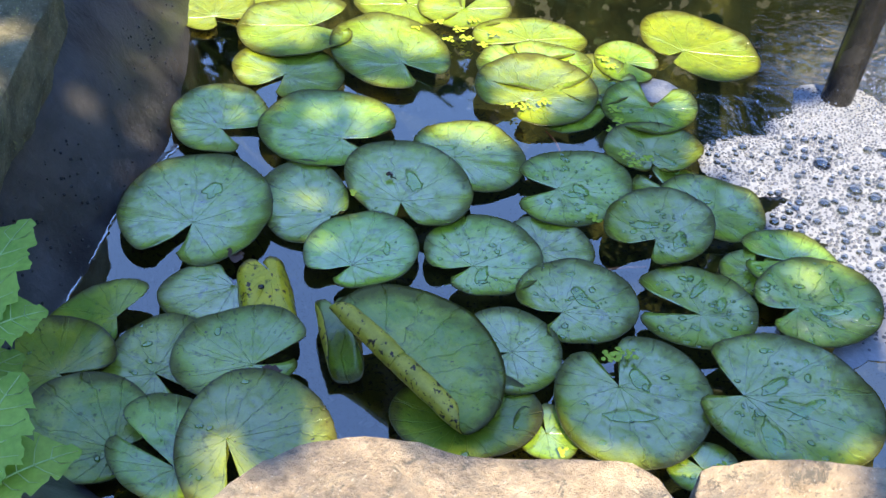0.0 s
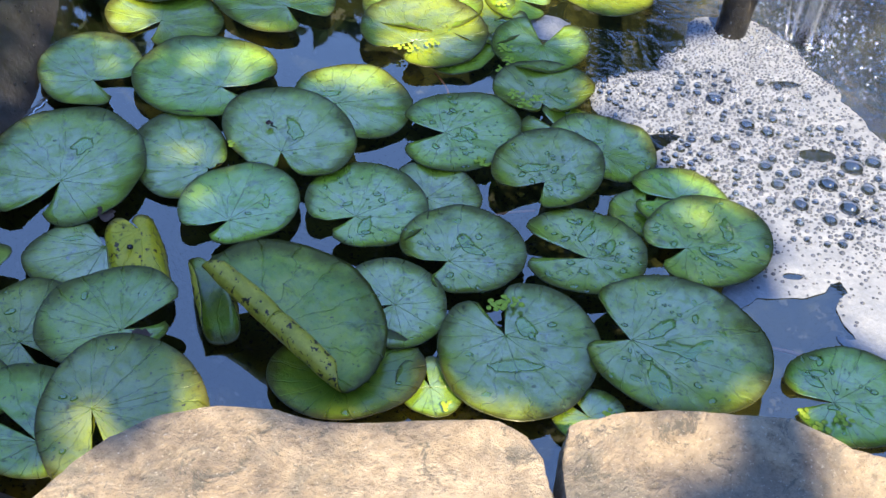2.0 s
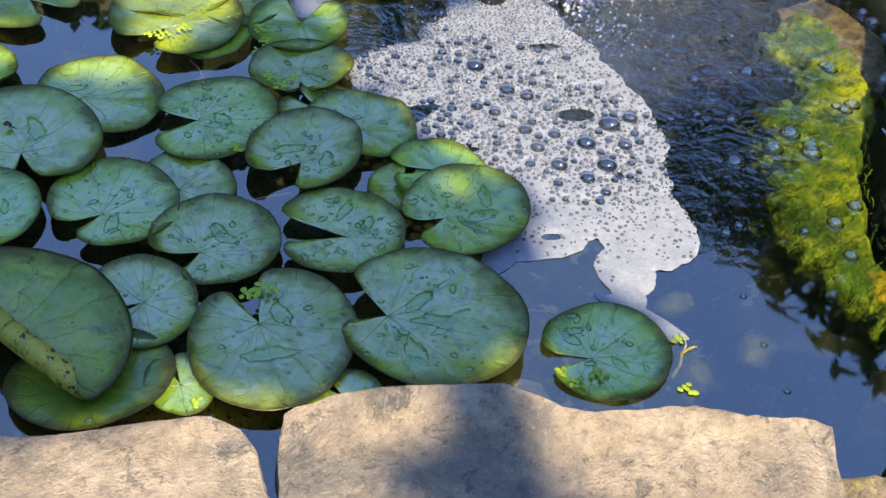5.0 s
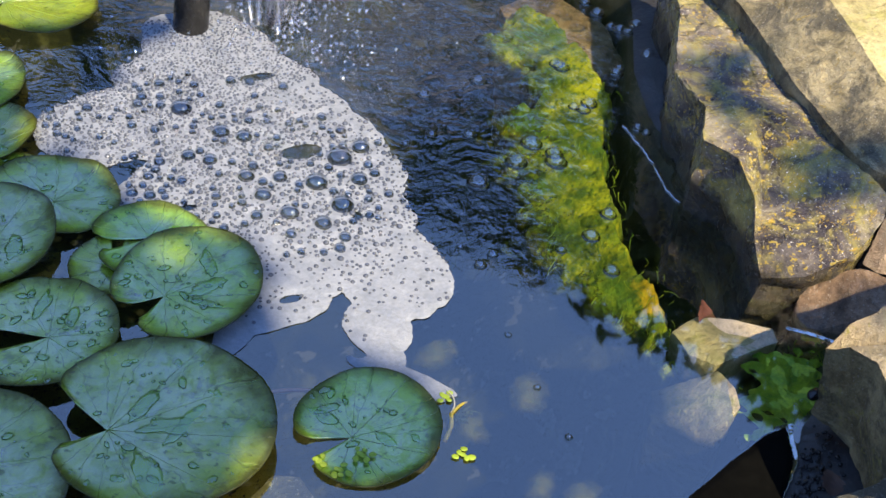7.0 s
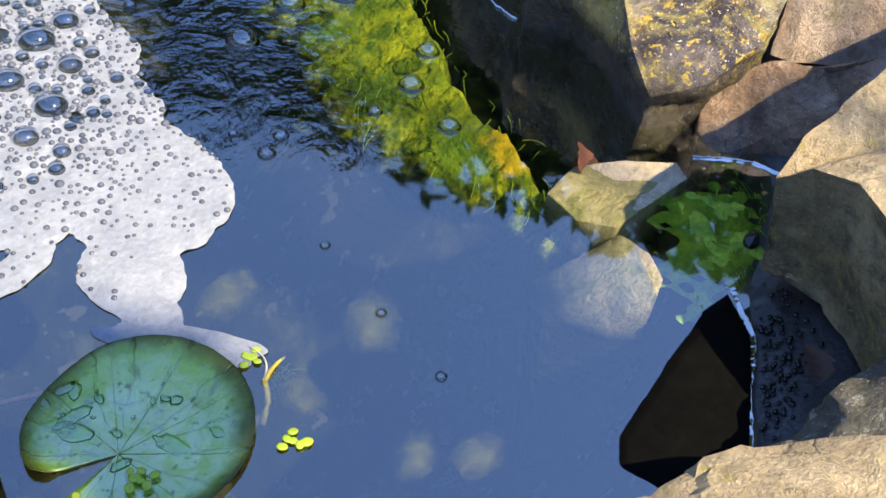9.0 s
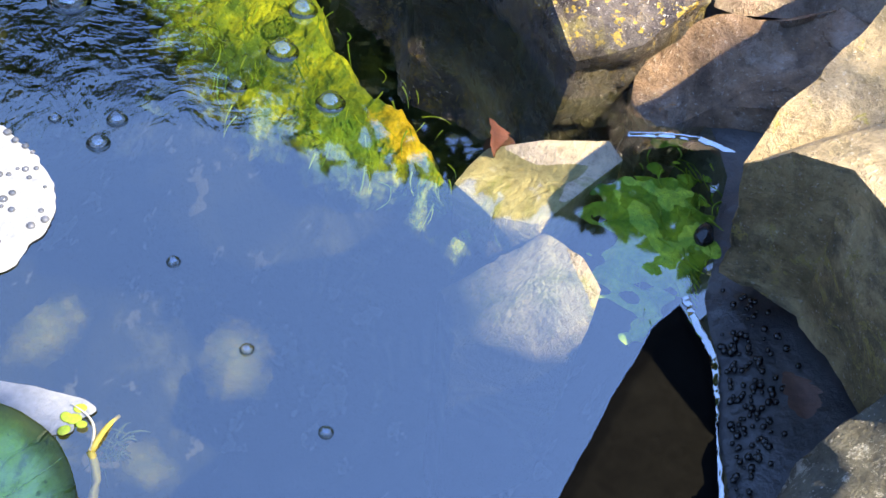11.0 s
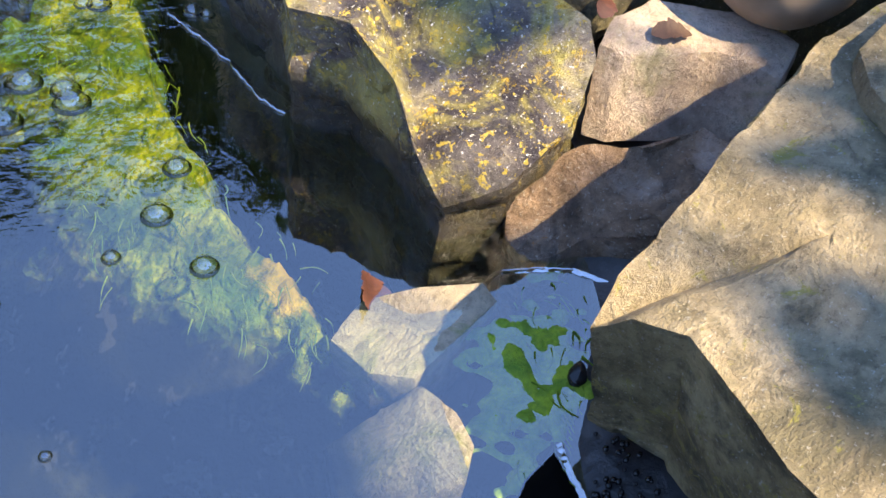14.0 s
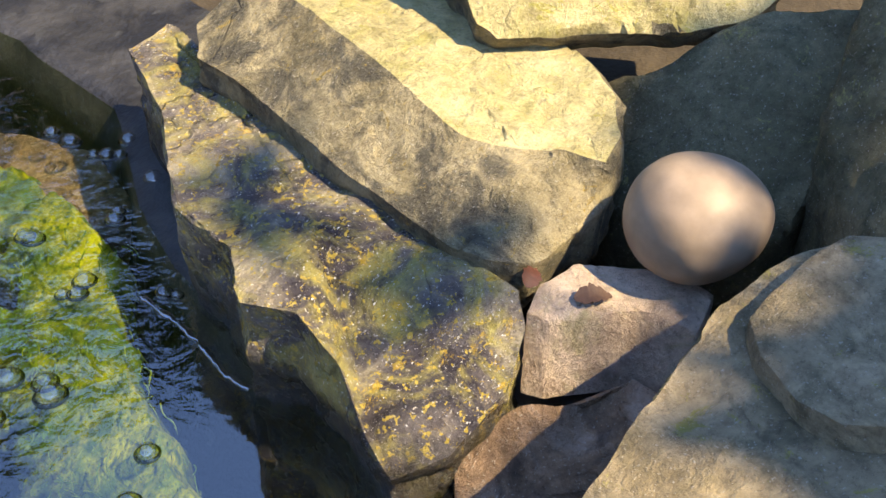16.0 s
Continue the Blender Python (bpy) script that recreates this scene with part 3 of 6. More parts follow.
def build_rocks():
    rim = "rocks round the pond"
    front = "coping stones"
    rock("coping_stone", [(-0.082, 0.440, 0.200), (-0.064, 0.472, 0.205), (-0.048, 0.493, 0.207), (-0.023, 0.519, 0.210), (-0.002, 0.537, 0.210), (0.044, 0.542, 0.212), (0.082, 0.540, 0.213), (0.107, 0.533, 0.212), (0.158, 0.537, 0.212), (0.190, 0.535, 0.212), (0.227, 0.539, 0.211), (0.247, 0.530, 0.208), (0.257, 0.511, 0.207), (0.261, 0.469, 0.209), (0.256, 0.260, 0.214), (-0.075, 0.255, 0.205)],
         0.115, M_COPING, "pale pinkish limestone coping slab with grey weathering", "stone", front, 3, 0.97, 0.004, 0.003, 0.012, 1, chips=0.005)
    rock("coping_stone", [(0.262, 0.438, 0.208), (0.261, 0.509, 0.205), (0.268, 0.537, 0.212), (0.308, 0.537, 0.226), (0.341, 0.531, 0.236), (0.374, 0.528, 0.239), (0.409, 0.522, 0.241), (0.437, 0.503, 0.241), (0.463, 0.497, 0.237), (0.518, 0.497, 0.230), (0.566, 0.492, 0.224), (0.616, 0.488, 0.220), (0.625, 0.480, 0.217), (0.615, 0.448, 0.217), (0.600, 0.370, 0.218), (0.570, 0.262, 0.220), (0.258, 0.258, 0.210)],
         0.115, M_COPING, "broad limestone coping slab, beige with grey patches", "stone", front, 8, 0.97, 0.004, 0.0, 0.012, 1, chips=0.005)
    rock("rock", [(0.786, 0.515, 0.030), (0.821, 0.523, 0.030), (0.848, 0.522, 0.035), (0.864, 0.522, 0.045), (0.867, 0.526, 0.055), (0.884, 0.524, 0.062), (0.900, 0.520, 0.068), (0.911, 0.520, 0.074), (0.921, 0.504, 0.085), (0.885, 0.456, 0.100), (0.799, 0.435, 0.105), (0.752, 0.465, 0.080)],
         -0.03, M_GREY, "grey lichen-spotted rock at the pond's edge", "rock", rim, 5, 0.95, 0.005, 0.004, 0.010, 1)
    rock("rock", [(0.670, 0.532, 0.060), (0.699, 0.538, 0.070), (0.746, 0.532, 0.078), (0.783, 0.520, 0.085), (0.805, 0.510, 0.088), (0.821, 0.497, 0.093), (0.843, 0.475, 0.098), (0.850, 0.444, 0.104), (0.786, 0.406, 0.115), (0.683, 0.443, 0.110)],
         -0.02, M_ROCK, "tan weathered rock sloping to the water", "rock", rim, 15, 0.97, 0.005, 0.006, 0.011, 1)
    rock("rock", [(0.925, 0.625, 0.100), (0.942, 0.627, 0.122), (0.965, 0.627, 0.134), (1.002, 0.628, 0.138), (1.062, 0.636, 0.142), (1.129, 0.642, 0.150), (1.176, 0.633, 0.158), (1.229, 0.606, 0.165), (1.223, 0.490, 0.170), (1.090, 0.410, 0.160), (0.954, 0.418, 0.145), (0.892, 0.470, 0.130), (0.902, 0.517, 0.128), (0.916, 0.545, 0.127), (0.933, 0.582, 0.125), (0.929, 0.607, 0.118)],
         0.020, M_ROCK, "large buff limestone boulder with a rough broken face", "rock", rim, 11, 0.985, 0.0035, 0.004, 0.008, 0, (0.012, -0.004), 0.006, side=M_BROKEN)
    rock("rock", [(1.099, 0.598, 0.162), (1.120, 0.617, 0.164), (1.138, 0.616, 0.172), (1.177, 0.611, 0.178), (1.206, 0.604, 0.183), (1.223, 0.569, 0.188), (1.166, 0.508, 0.185), (1.086, 0.519, 0.172), (1.076, 0.542, 0.166), (1.080, 0.569, 0.163)],
         0.138, M_ROCK, "flat brown stone lying on a boulder", "rock", rim, 21, 0.99, 0.003, 0.002, 0.010, 1, chips=0.004)
    rock("rock", [(0.984, 0.764, 0.036), (1.017, 0.744, 0.046), (1.070, 0.737, 0.066), (1.106, 0.754, 0.086), (1.124, 0.775, 0.097), (1.121, 0.815, 0.100), (1.131, 0.875, 0.105), (1.146, 0.936, 0.110), (1.160, 1.016, 0.112), (1.166, 1.092, 0.115), (1.179, 1.160, 0.118), (1.202, 1.236, 0.112), (1.152, 1.230, 0.104), (1.105, 1.124, 0.106), (1.031, 1.019, 0.103), (1.023, 0.948, 0.102), (0.992, 0.903, 0.098), (1.008, 0.867, 0.100), (1.002, 0.821, 0.084), (0.991, 0.793, 0.056)],
         -0.10, M_MOSSY, "dark mottled rock stained with yellow algae, wet below", "rock", rim, 31, 0.93, 0.005, 0.012, 0.009, 0, (0.012, 0.012), 0.010)
    rock("rock", [(1.179, 1.167, 0.140), (1.146, 1.128, 0.135), (1.147, 1.077, 0.132), (1.133, 1.008, 0.128), (1.121, 0.937, 0.122), (1.114, 0.856, 0.115), (1.113, 0.825, 0.112), (1.118, 0.800, 0.110), (1.140, 0.774, 0.108), (1.170, 0.773, 0.110), (1.206, 0.770, 0.115), (1.247, 0.780, 0.120),
                  (1.290, 0.805, 0.150), (1.312, 0.848, 0.155), (1.335, 0.930, 0.160), (1.365, 1.040, 0.165), (1.318, 1.190, 0.165)],
         0.060, M_CREAM, "pale yellowish boulder with a cracked grey side", "rock", rim, 44, 0.98, 0.004, 0.004, 0.008, 0, (0.0, 0.004), 0.008,
         brow=[(1.235, 1.150, 0.172), (1.222, 1.100, 0.172), (1.216, 1.060, 0.172), (1.204, 1.016, 0.171), (1.192, 0.955, 0.168), (1.178, 0.905, 0.165), (1.170, 0.867, 0.160), (1.177, 0.845, 0.158), (1.188, 0.826, 0.157), (1.205, 0.806, 0.155), (1.219, 0.778, 0.148), (1.249, 0.785, 0.153),
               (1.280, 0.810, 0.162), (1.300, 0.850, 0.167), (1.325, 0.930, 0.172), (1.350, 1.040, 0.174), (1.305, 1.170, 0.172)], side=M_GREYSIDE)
    rock("rock", [(1.111, 0.761, 0.094), (1.116, 0.743, 0.092), (1.165, 0.706, 0.092), (1.178, 0.670, 0.085), (1.212, 0.678, 0.090), (1.212, 0.717, 0.095), (1.168, 0.764, 0.099), (1.137, 0.770, 0.098)],
         0.030, M_PINK, "small pale stone wedged between boulders", "rock", rim, 51, 0.97, 0.003, 0.001, 0.008, 1, (-0.014, -0.006), 0.005)
    rock("rock", [(1.033, 0.756, 0.020), (1.052, 0.756, 0.034), (1.082, 0.740, 0.044), (1.101, 0.717, 0.050), (1.150, 0.696, 0.052), (1.150, 0.646, 0.050), (1.092, 0.646, 0.040), (1.063, 0.670, 0.028), (1.043, 0.702, 0.018), (1.027, 0.712, 0.004), (1.015, 0.725, 0.000), (1.020, 0.748, 0.006)],
         -0.08, M_WETSTONE, "wet rusty brown stone at the waterline", "rock", rim, 61, 0.98, 0.005, 0.0, 0.009, 1)
    rock("rock", [(1.251, 0.924, 0.190), (1.255, 0.905, 0.180), (1.288, 0.873, 0.180), (1.311, 0.859, 0.180), (1.343, 0.823, 0.182), (1.353, 0.799, 0.184), (1.392, 0.767, 0.190), (1.433, 0.757, 0.205), (1.522, 0.828, 0.260), (1.465, 1.011, 0.290), (1.354, 1.052, 0.280), (1.280, 0.982, 0.230)],
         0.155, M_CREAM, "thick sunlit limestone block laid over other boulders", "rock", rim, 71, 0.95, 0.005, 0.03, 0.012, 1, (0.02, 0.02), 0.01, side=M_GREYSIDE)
    rock("rock", [(1.304, 0.667, 0.176), (1.330, 0.677, 0.200), (1.361, 0.683, 0.230), (1.400, 0.692, 0.262), (1.462, 0.643, 0.290), (1.400, 0.510, 0.280), (1.249, 0.480, 0.220), (1.210, 0.548, 0.165), (1.221, 0.590, 0.155), (1.258, 0.621, 0.158), (1.284, 0.646, 0.166)],
         0.06, M_OLIVE, "tall grey boulder in the shade", "rock", rim, 81, 0.96, 0.005, 0.02, 0.014, 1)
    rock("rock", [(1.313, 0.903, 0.100), (1.340, 0.832, 0.150), (1.400, 0.762, 0.210), (1.432, 0.694, 0.220), (1.350, 0.666, 0.160), (1.285, 0.666, 0.105), (1.248, 0.706, 0.088), (1.251, 0.765, 0.090), (1.265, 0.834, 0.092)],
         0.02, M_OLIVE, "shaded olive-grey rock behind the pebble", "rock", rim, 91, 0.97, 0.005, 0.006, 0.014, 2)
    rock("rock", [(-0.356, 1.180, 0.210), (-0.342, 0.969, 0.205), (-0.336, 0.853, 0.200), (-0.422, 0.771, 0.220), (-0.609, 0.856, 0.250), (-0.591, 1.238, 0.250), (-0.443, 1.394, 0.220)],
         0.12, M_OLIVE, "olive-grey limestone slab above the pond liner", "rock", rim, 101, 0.97, 0.005, 0.01, 0.02, 2)
    rock("rock", [(0.430, 0.640, 0.002), (0.505, 0.620, 0.004), (0.520, 0.690, 0.000), (0.517, 0.722, -0.004), (0.497, 0.732, -0.006), (0.445, 0.700, -0.002)],
         -0.30, M_GREY, "grey flat stone just under the water beside a lily pad", "rock", rim, 131, 0.9, 0.003, 0.0, 0.012, 1)
    # egg-shaped cobble
    bm = bmesh.new()
    bmesh.ops.create_icosphere(bm, subdivisions=5, radius=1.0)
    for v in bm.verts:
        k = 1 + 0.10 * v.co.x
        v.co = Vector((v.co.x * 0.051, v.co.y * 0.046 * k, v.co.z * 0.043 * k)) * (1 + 0.02 * fbm(v.co * 1.5, 2))
    ob = part("pebble", bm, M_PEBBLE)
    ob.matrix_world = pose(1.225, 0.705, 0.1335, 8, -6, 150)
    tagged(ob, "smooth egg-shaped beige cobble lodged between rocks", "pebble")
    # stones under water
    rock("sunken_stone", [(0.926, 0.770, 0.000), (0.956, 0.751, 0.005), (0.984, 0.727, 0.006), (0.982, 0.713, 0.003), (0.946, 0.710, 0.003), (0.907, 0.708, 0.000), (0.896, 0.734, -0.008), (0.897, 0.765, -0.008)],
         -0.3, M_SUNK, "pale flat stone lying at the water's surface", "rock", "sunken stones", 111, 0.5, 0.002, 0.0, 0.007, 1, chips=0.003)
    rock("sunken_stone", [(0.910, 0.707, -0.005), (0.905, 0.676, 0.008), (0.896, 0.654, 0.008), (0.883, 0.648, 0.002), (0.865, 0.665, -0.030), (0.845, 0.704, -0.050), (0.866, 0.739, -0.050), (0.892, 0.724, -0.030)],
         -0.35, M_SUNK, "pale sunken block seen dimly through water", "rock", "sunken stones", 121, 0.6, 0.002, 0.004, 0.008, 1, chips=0.003)
    rock("sunken_stone", [(1.010, 1.275, -0.040), (1.069, 1.205, -0.036), (1.119, 1.205, -0.032), (1.148, 1.306, -0.030), (1.108, 1.427, -0.032), (1.029, 1.407, -0.040)],
         -0.35, M_WETSTONE, "brown stone lying shallow under running water", "rock", "sunken stones", 123, 0.7, 0.004, 0.0, 0.014, 1)


build_rocks()

# ---------------------------------------------------------------- water lilies
def pad_outline(a, b, turn, apex, tip1, tip2, seed, steps=72):
    """Points of a lily leaf's rim in order, from one lobe to the other, round its slit."""
    gap = (tip2 - tip1 + 180) % 360 - 180
    start = tip2 if gap > 0 else tip1
    gap = abs(gap)
    pts = []
    c, s = math.cos(radians(turn)), math.sin(radians(turn))
    span = 360 - gap
    for i in range(steps + 1):
        ang = radians(start + span * i / steps)
        u, w = math.cos(ang) * c + math.sin(ang) * s, -math.cos(ang) * s + math.sin(ang) * c
        r = 1 / math.hypot(u / a, w / b)
        e = min(i, steps - i) / steps * span
        r *= 1 - 0.16 * math.exp(-e / 5.0)
        r *= 1 + 0.016 * noise.noise(Vector((math.cos(ang) * 2.2, math.sin(ang) * 2.2, seed))) + 0.005 * noise.noise(Vector((math.cos(ang) * 9, math.sin(ang) * 9, seed)))
        pts.append(Vector((math.cos(ang) * r, math.sin(ang) * r, 0)))
    return pts


def bend(co, point, direction, angle, radius):
    """Rolls what lies to the left of a line up (or down) round it."""
    d = Vector((math.cos(radians(direction)), math.sin(radians(direction)), 0))
    nrm = Vector((-d.y, d.x, 0))
    rel = co - Vector((*point, 0))
    t, h = rel.dot(nrm), co.z
    if t <= 0:
        return co
    along = rel.dot(d)
    top = abs(radians(angle))
    arc = min(t / radius, top)
    rest = max(0.0, t - radius * top)
    out = (radius - h) * math.sin(arc) + rest * math.cos(arc) if angle > 0 else (radius + h) * math.sin(arc) + rest * math.cos(arc)
    up = radius - (radius - h) * math.cos(arc) + rest * math.sin(arc) if angle > 0 else -(radius - (radius + h) * math.cos(arc) + rest * math.sin(arc))
    return Vector((*point, 0)) + d * along + nrm * out + Vector((0, 0, up))


def lily_pad(x, y, a, b, turn, ax, ay, tip1, tip2, z=0.003, seed=0, material=None, curl=0.003, tilt=(0, 0), folds=(), drops=0, label="", puddle=0, rings=(0.12, 0.3, 0.5, 0.7, 0.85, 0.94, 0.985, 1.0)):
    material = material or M_PAD
    rim = pad_outline(a, b, turn, (ax, ay), tip1, tip2, seed)
    apex = Vector((ax, ay, 0))
    n = len(rim)
    top, edge = [apex.copy()], [0.0]
    for s in rings:
        for p in rim:
            q = apex + (p - apex) * s
            wave = 0.0019 * noise.noise(Vector((q.x * 32, q.y * 32, seed * 3.3))) + 0.0007 * noise.noise(Vector((q.x * 90, q.y * 90, seed)))
            lift = curl * s ** 5 * (0.6 + 0.8 * noise.noise(Vector((p.x * 18, p.y * 18, seed + 40))) )
            q.z = wave * min(1, s * 2) + lift
            top.append(q)
            edge.append(s)
    thick = 0.0011
    low = [Vector((q.x, q.y, q.z - thick)) for q in top]
    vs = top + low
    for point, direction, angle, radius in folds:
        vs = [bend(v, point, direction, angle, radius) for v in vs]
    vs = [v - apex for v in vs]
    k = len(top)
    fs, fu = [], []
    for j in range(n - 1):
        fs.append((0, 1 + j, 2 + j))
        fu.append((k, k + 2 + j, k + 1 + j))
        for i in range(len(rings) - 1):
            p, q = 1 + i * n + j, 1 + (i + 1) * n + j
            fs.append((p, q, q + 1, p + 1))
            fu.append((k + p, k + p + 1, k + q + 1, k + q))
    o = 1 + (len(rings) - 1) * n
    side = [(o + j, k + o + j, k + o + j + 1, o + j + 1) for j in range(n - 1)]
    for j in (0, n - 1):
        chain = [0] + [1 + i * n + j for i in range(len(rings))]
        for p, q in zip(chain, chain[1:]):
            side.append((p, q, k + q, k + p) if j else (p, k + p, k + q, q))
    ob = mesh_object("lily_pad", vs, fs + fu + side, material)
    me = ob.data
    me.materials.append(M_UNDER)
    for i in range(len(fs), len(fs) + len(fu)):
        me.polygons[i].material_index = 1
    at = me.attributes.new("edge", "FLOAT", "POINT")
    at.data.foreach_set("value", edge + edge)
    ob.matrix_world = pose(x + ax, y + ay, z, tilt[0], tilt[1], 0)
    tagged(ob, label or "round dark green lily pad floating on the water", "lily pad", "lily pads")
    if not folds:
        for j in range(6, n - 5, 9):
            bm = bmesh.new()
            tube(bm, [vs[0] + Vector((0, 0, 0.0001))] + [vs[1 + i * n + j] + Vector((0, 0, 0.0001)) for i in range(len(rings) - 1)], 0.00035, 4, 0.3)
            part("vein", bm, material, ob)
    if drops or puddle:
        add_drops(ob, rim, apex, drops, seed, puddle)
    return ob


def blob(bm, c, rx, ry, turn, h, seed, sides=12):
    """A flattened drop of water on a leaf."""
    ct, st = math.cos(turn), math.sin(turn)
    rows = []
    for s, hh in ((1.0, 0.0), (1.0 - min(0.3, 0.0006 / rx), 0.5), (0.62, 0.88)):
        row = []
        for i in range(sides):
            t = 2 * math.pi * i / sides
            r = s * (1 + (0.5 if sides > 20 else 0.25) * noise.noise(Vector((math.cos(t) * 1.5, math.sin(t) * 1.5, seed))))
            u, w = rx * r * math.cos(t), ry * r * math.sin(t)
            row.append(bm.verts.new((c.x + u * ct - w * st, c.y + u * st + w * ct, c.z + h * hh)))
        rows.append(row)
    tip = bm.verts.new((c.x, c.y, c.z + h))
    for r0, r1 in zip(rows, rows[1:]):
        for i in range(sides):
            bm.faces.new((r0[i], r0[(i + 1) % sides], r1[(i + 1) % sides], r1[i])).material_index = 0 if r0 is rows[0] else 1
    for i in range(sides):
        bm.faces.new((rows[-1][i], rows[-1][(i + 1) % sides], tip)).material_index = 1


def add_drops(pad, rim, apex, count, seed, puddle):
    rng = random.Random(seed * 17 + 5)
    bm = bmesh.new()
    size = sum(p.length for p in rim) / len(rim)
    for i in range(count * 2):
        p = rim[rng.randrange(4, len(rim) - 4)]
        s = math.sqrt(rng.uniform(0.02, 0.88))
        q = (p - apex) * s
        q.z = 0.0006
        r = rng.choice((0.0008, 0.001, 0.0012, 0.0012, 0.0016, 0.0016, 0.002, 0.0026, 0.0036))
        blob(bm, q, r * rng.uniform(1, 1.9), r, rng.uniform(0, 3.14), min(0.0016, r * 0.5), seed + i)
    for i in range(puddle):
        p = rim[rng.randrange(8, len(rim) - 8)]
        q = (p - apex) * rng.uniform(0.25, 0.6)
        q.z = 0.0005
        blob(bm, q, size * rng.uniform(0.16, 0.30), size * rng.uniform(0.06, 0.12), rng.uniform(0, 3.14), 0.0012, seed + 90 + i, 26)
    ob = part("dew", bm, M_DROP, pad, "clear water drops lying on the leaf")
    ob.data.materials.append(M_CAP)
    tagged(ob, kind="stuff")


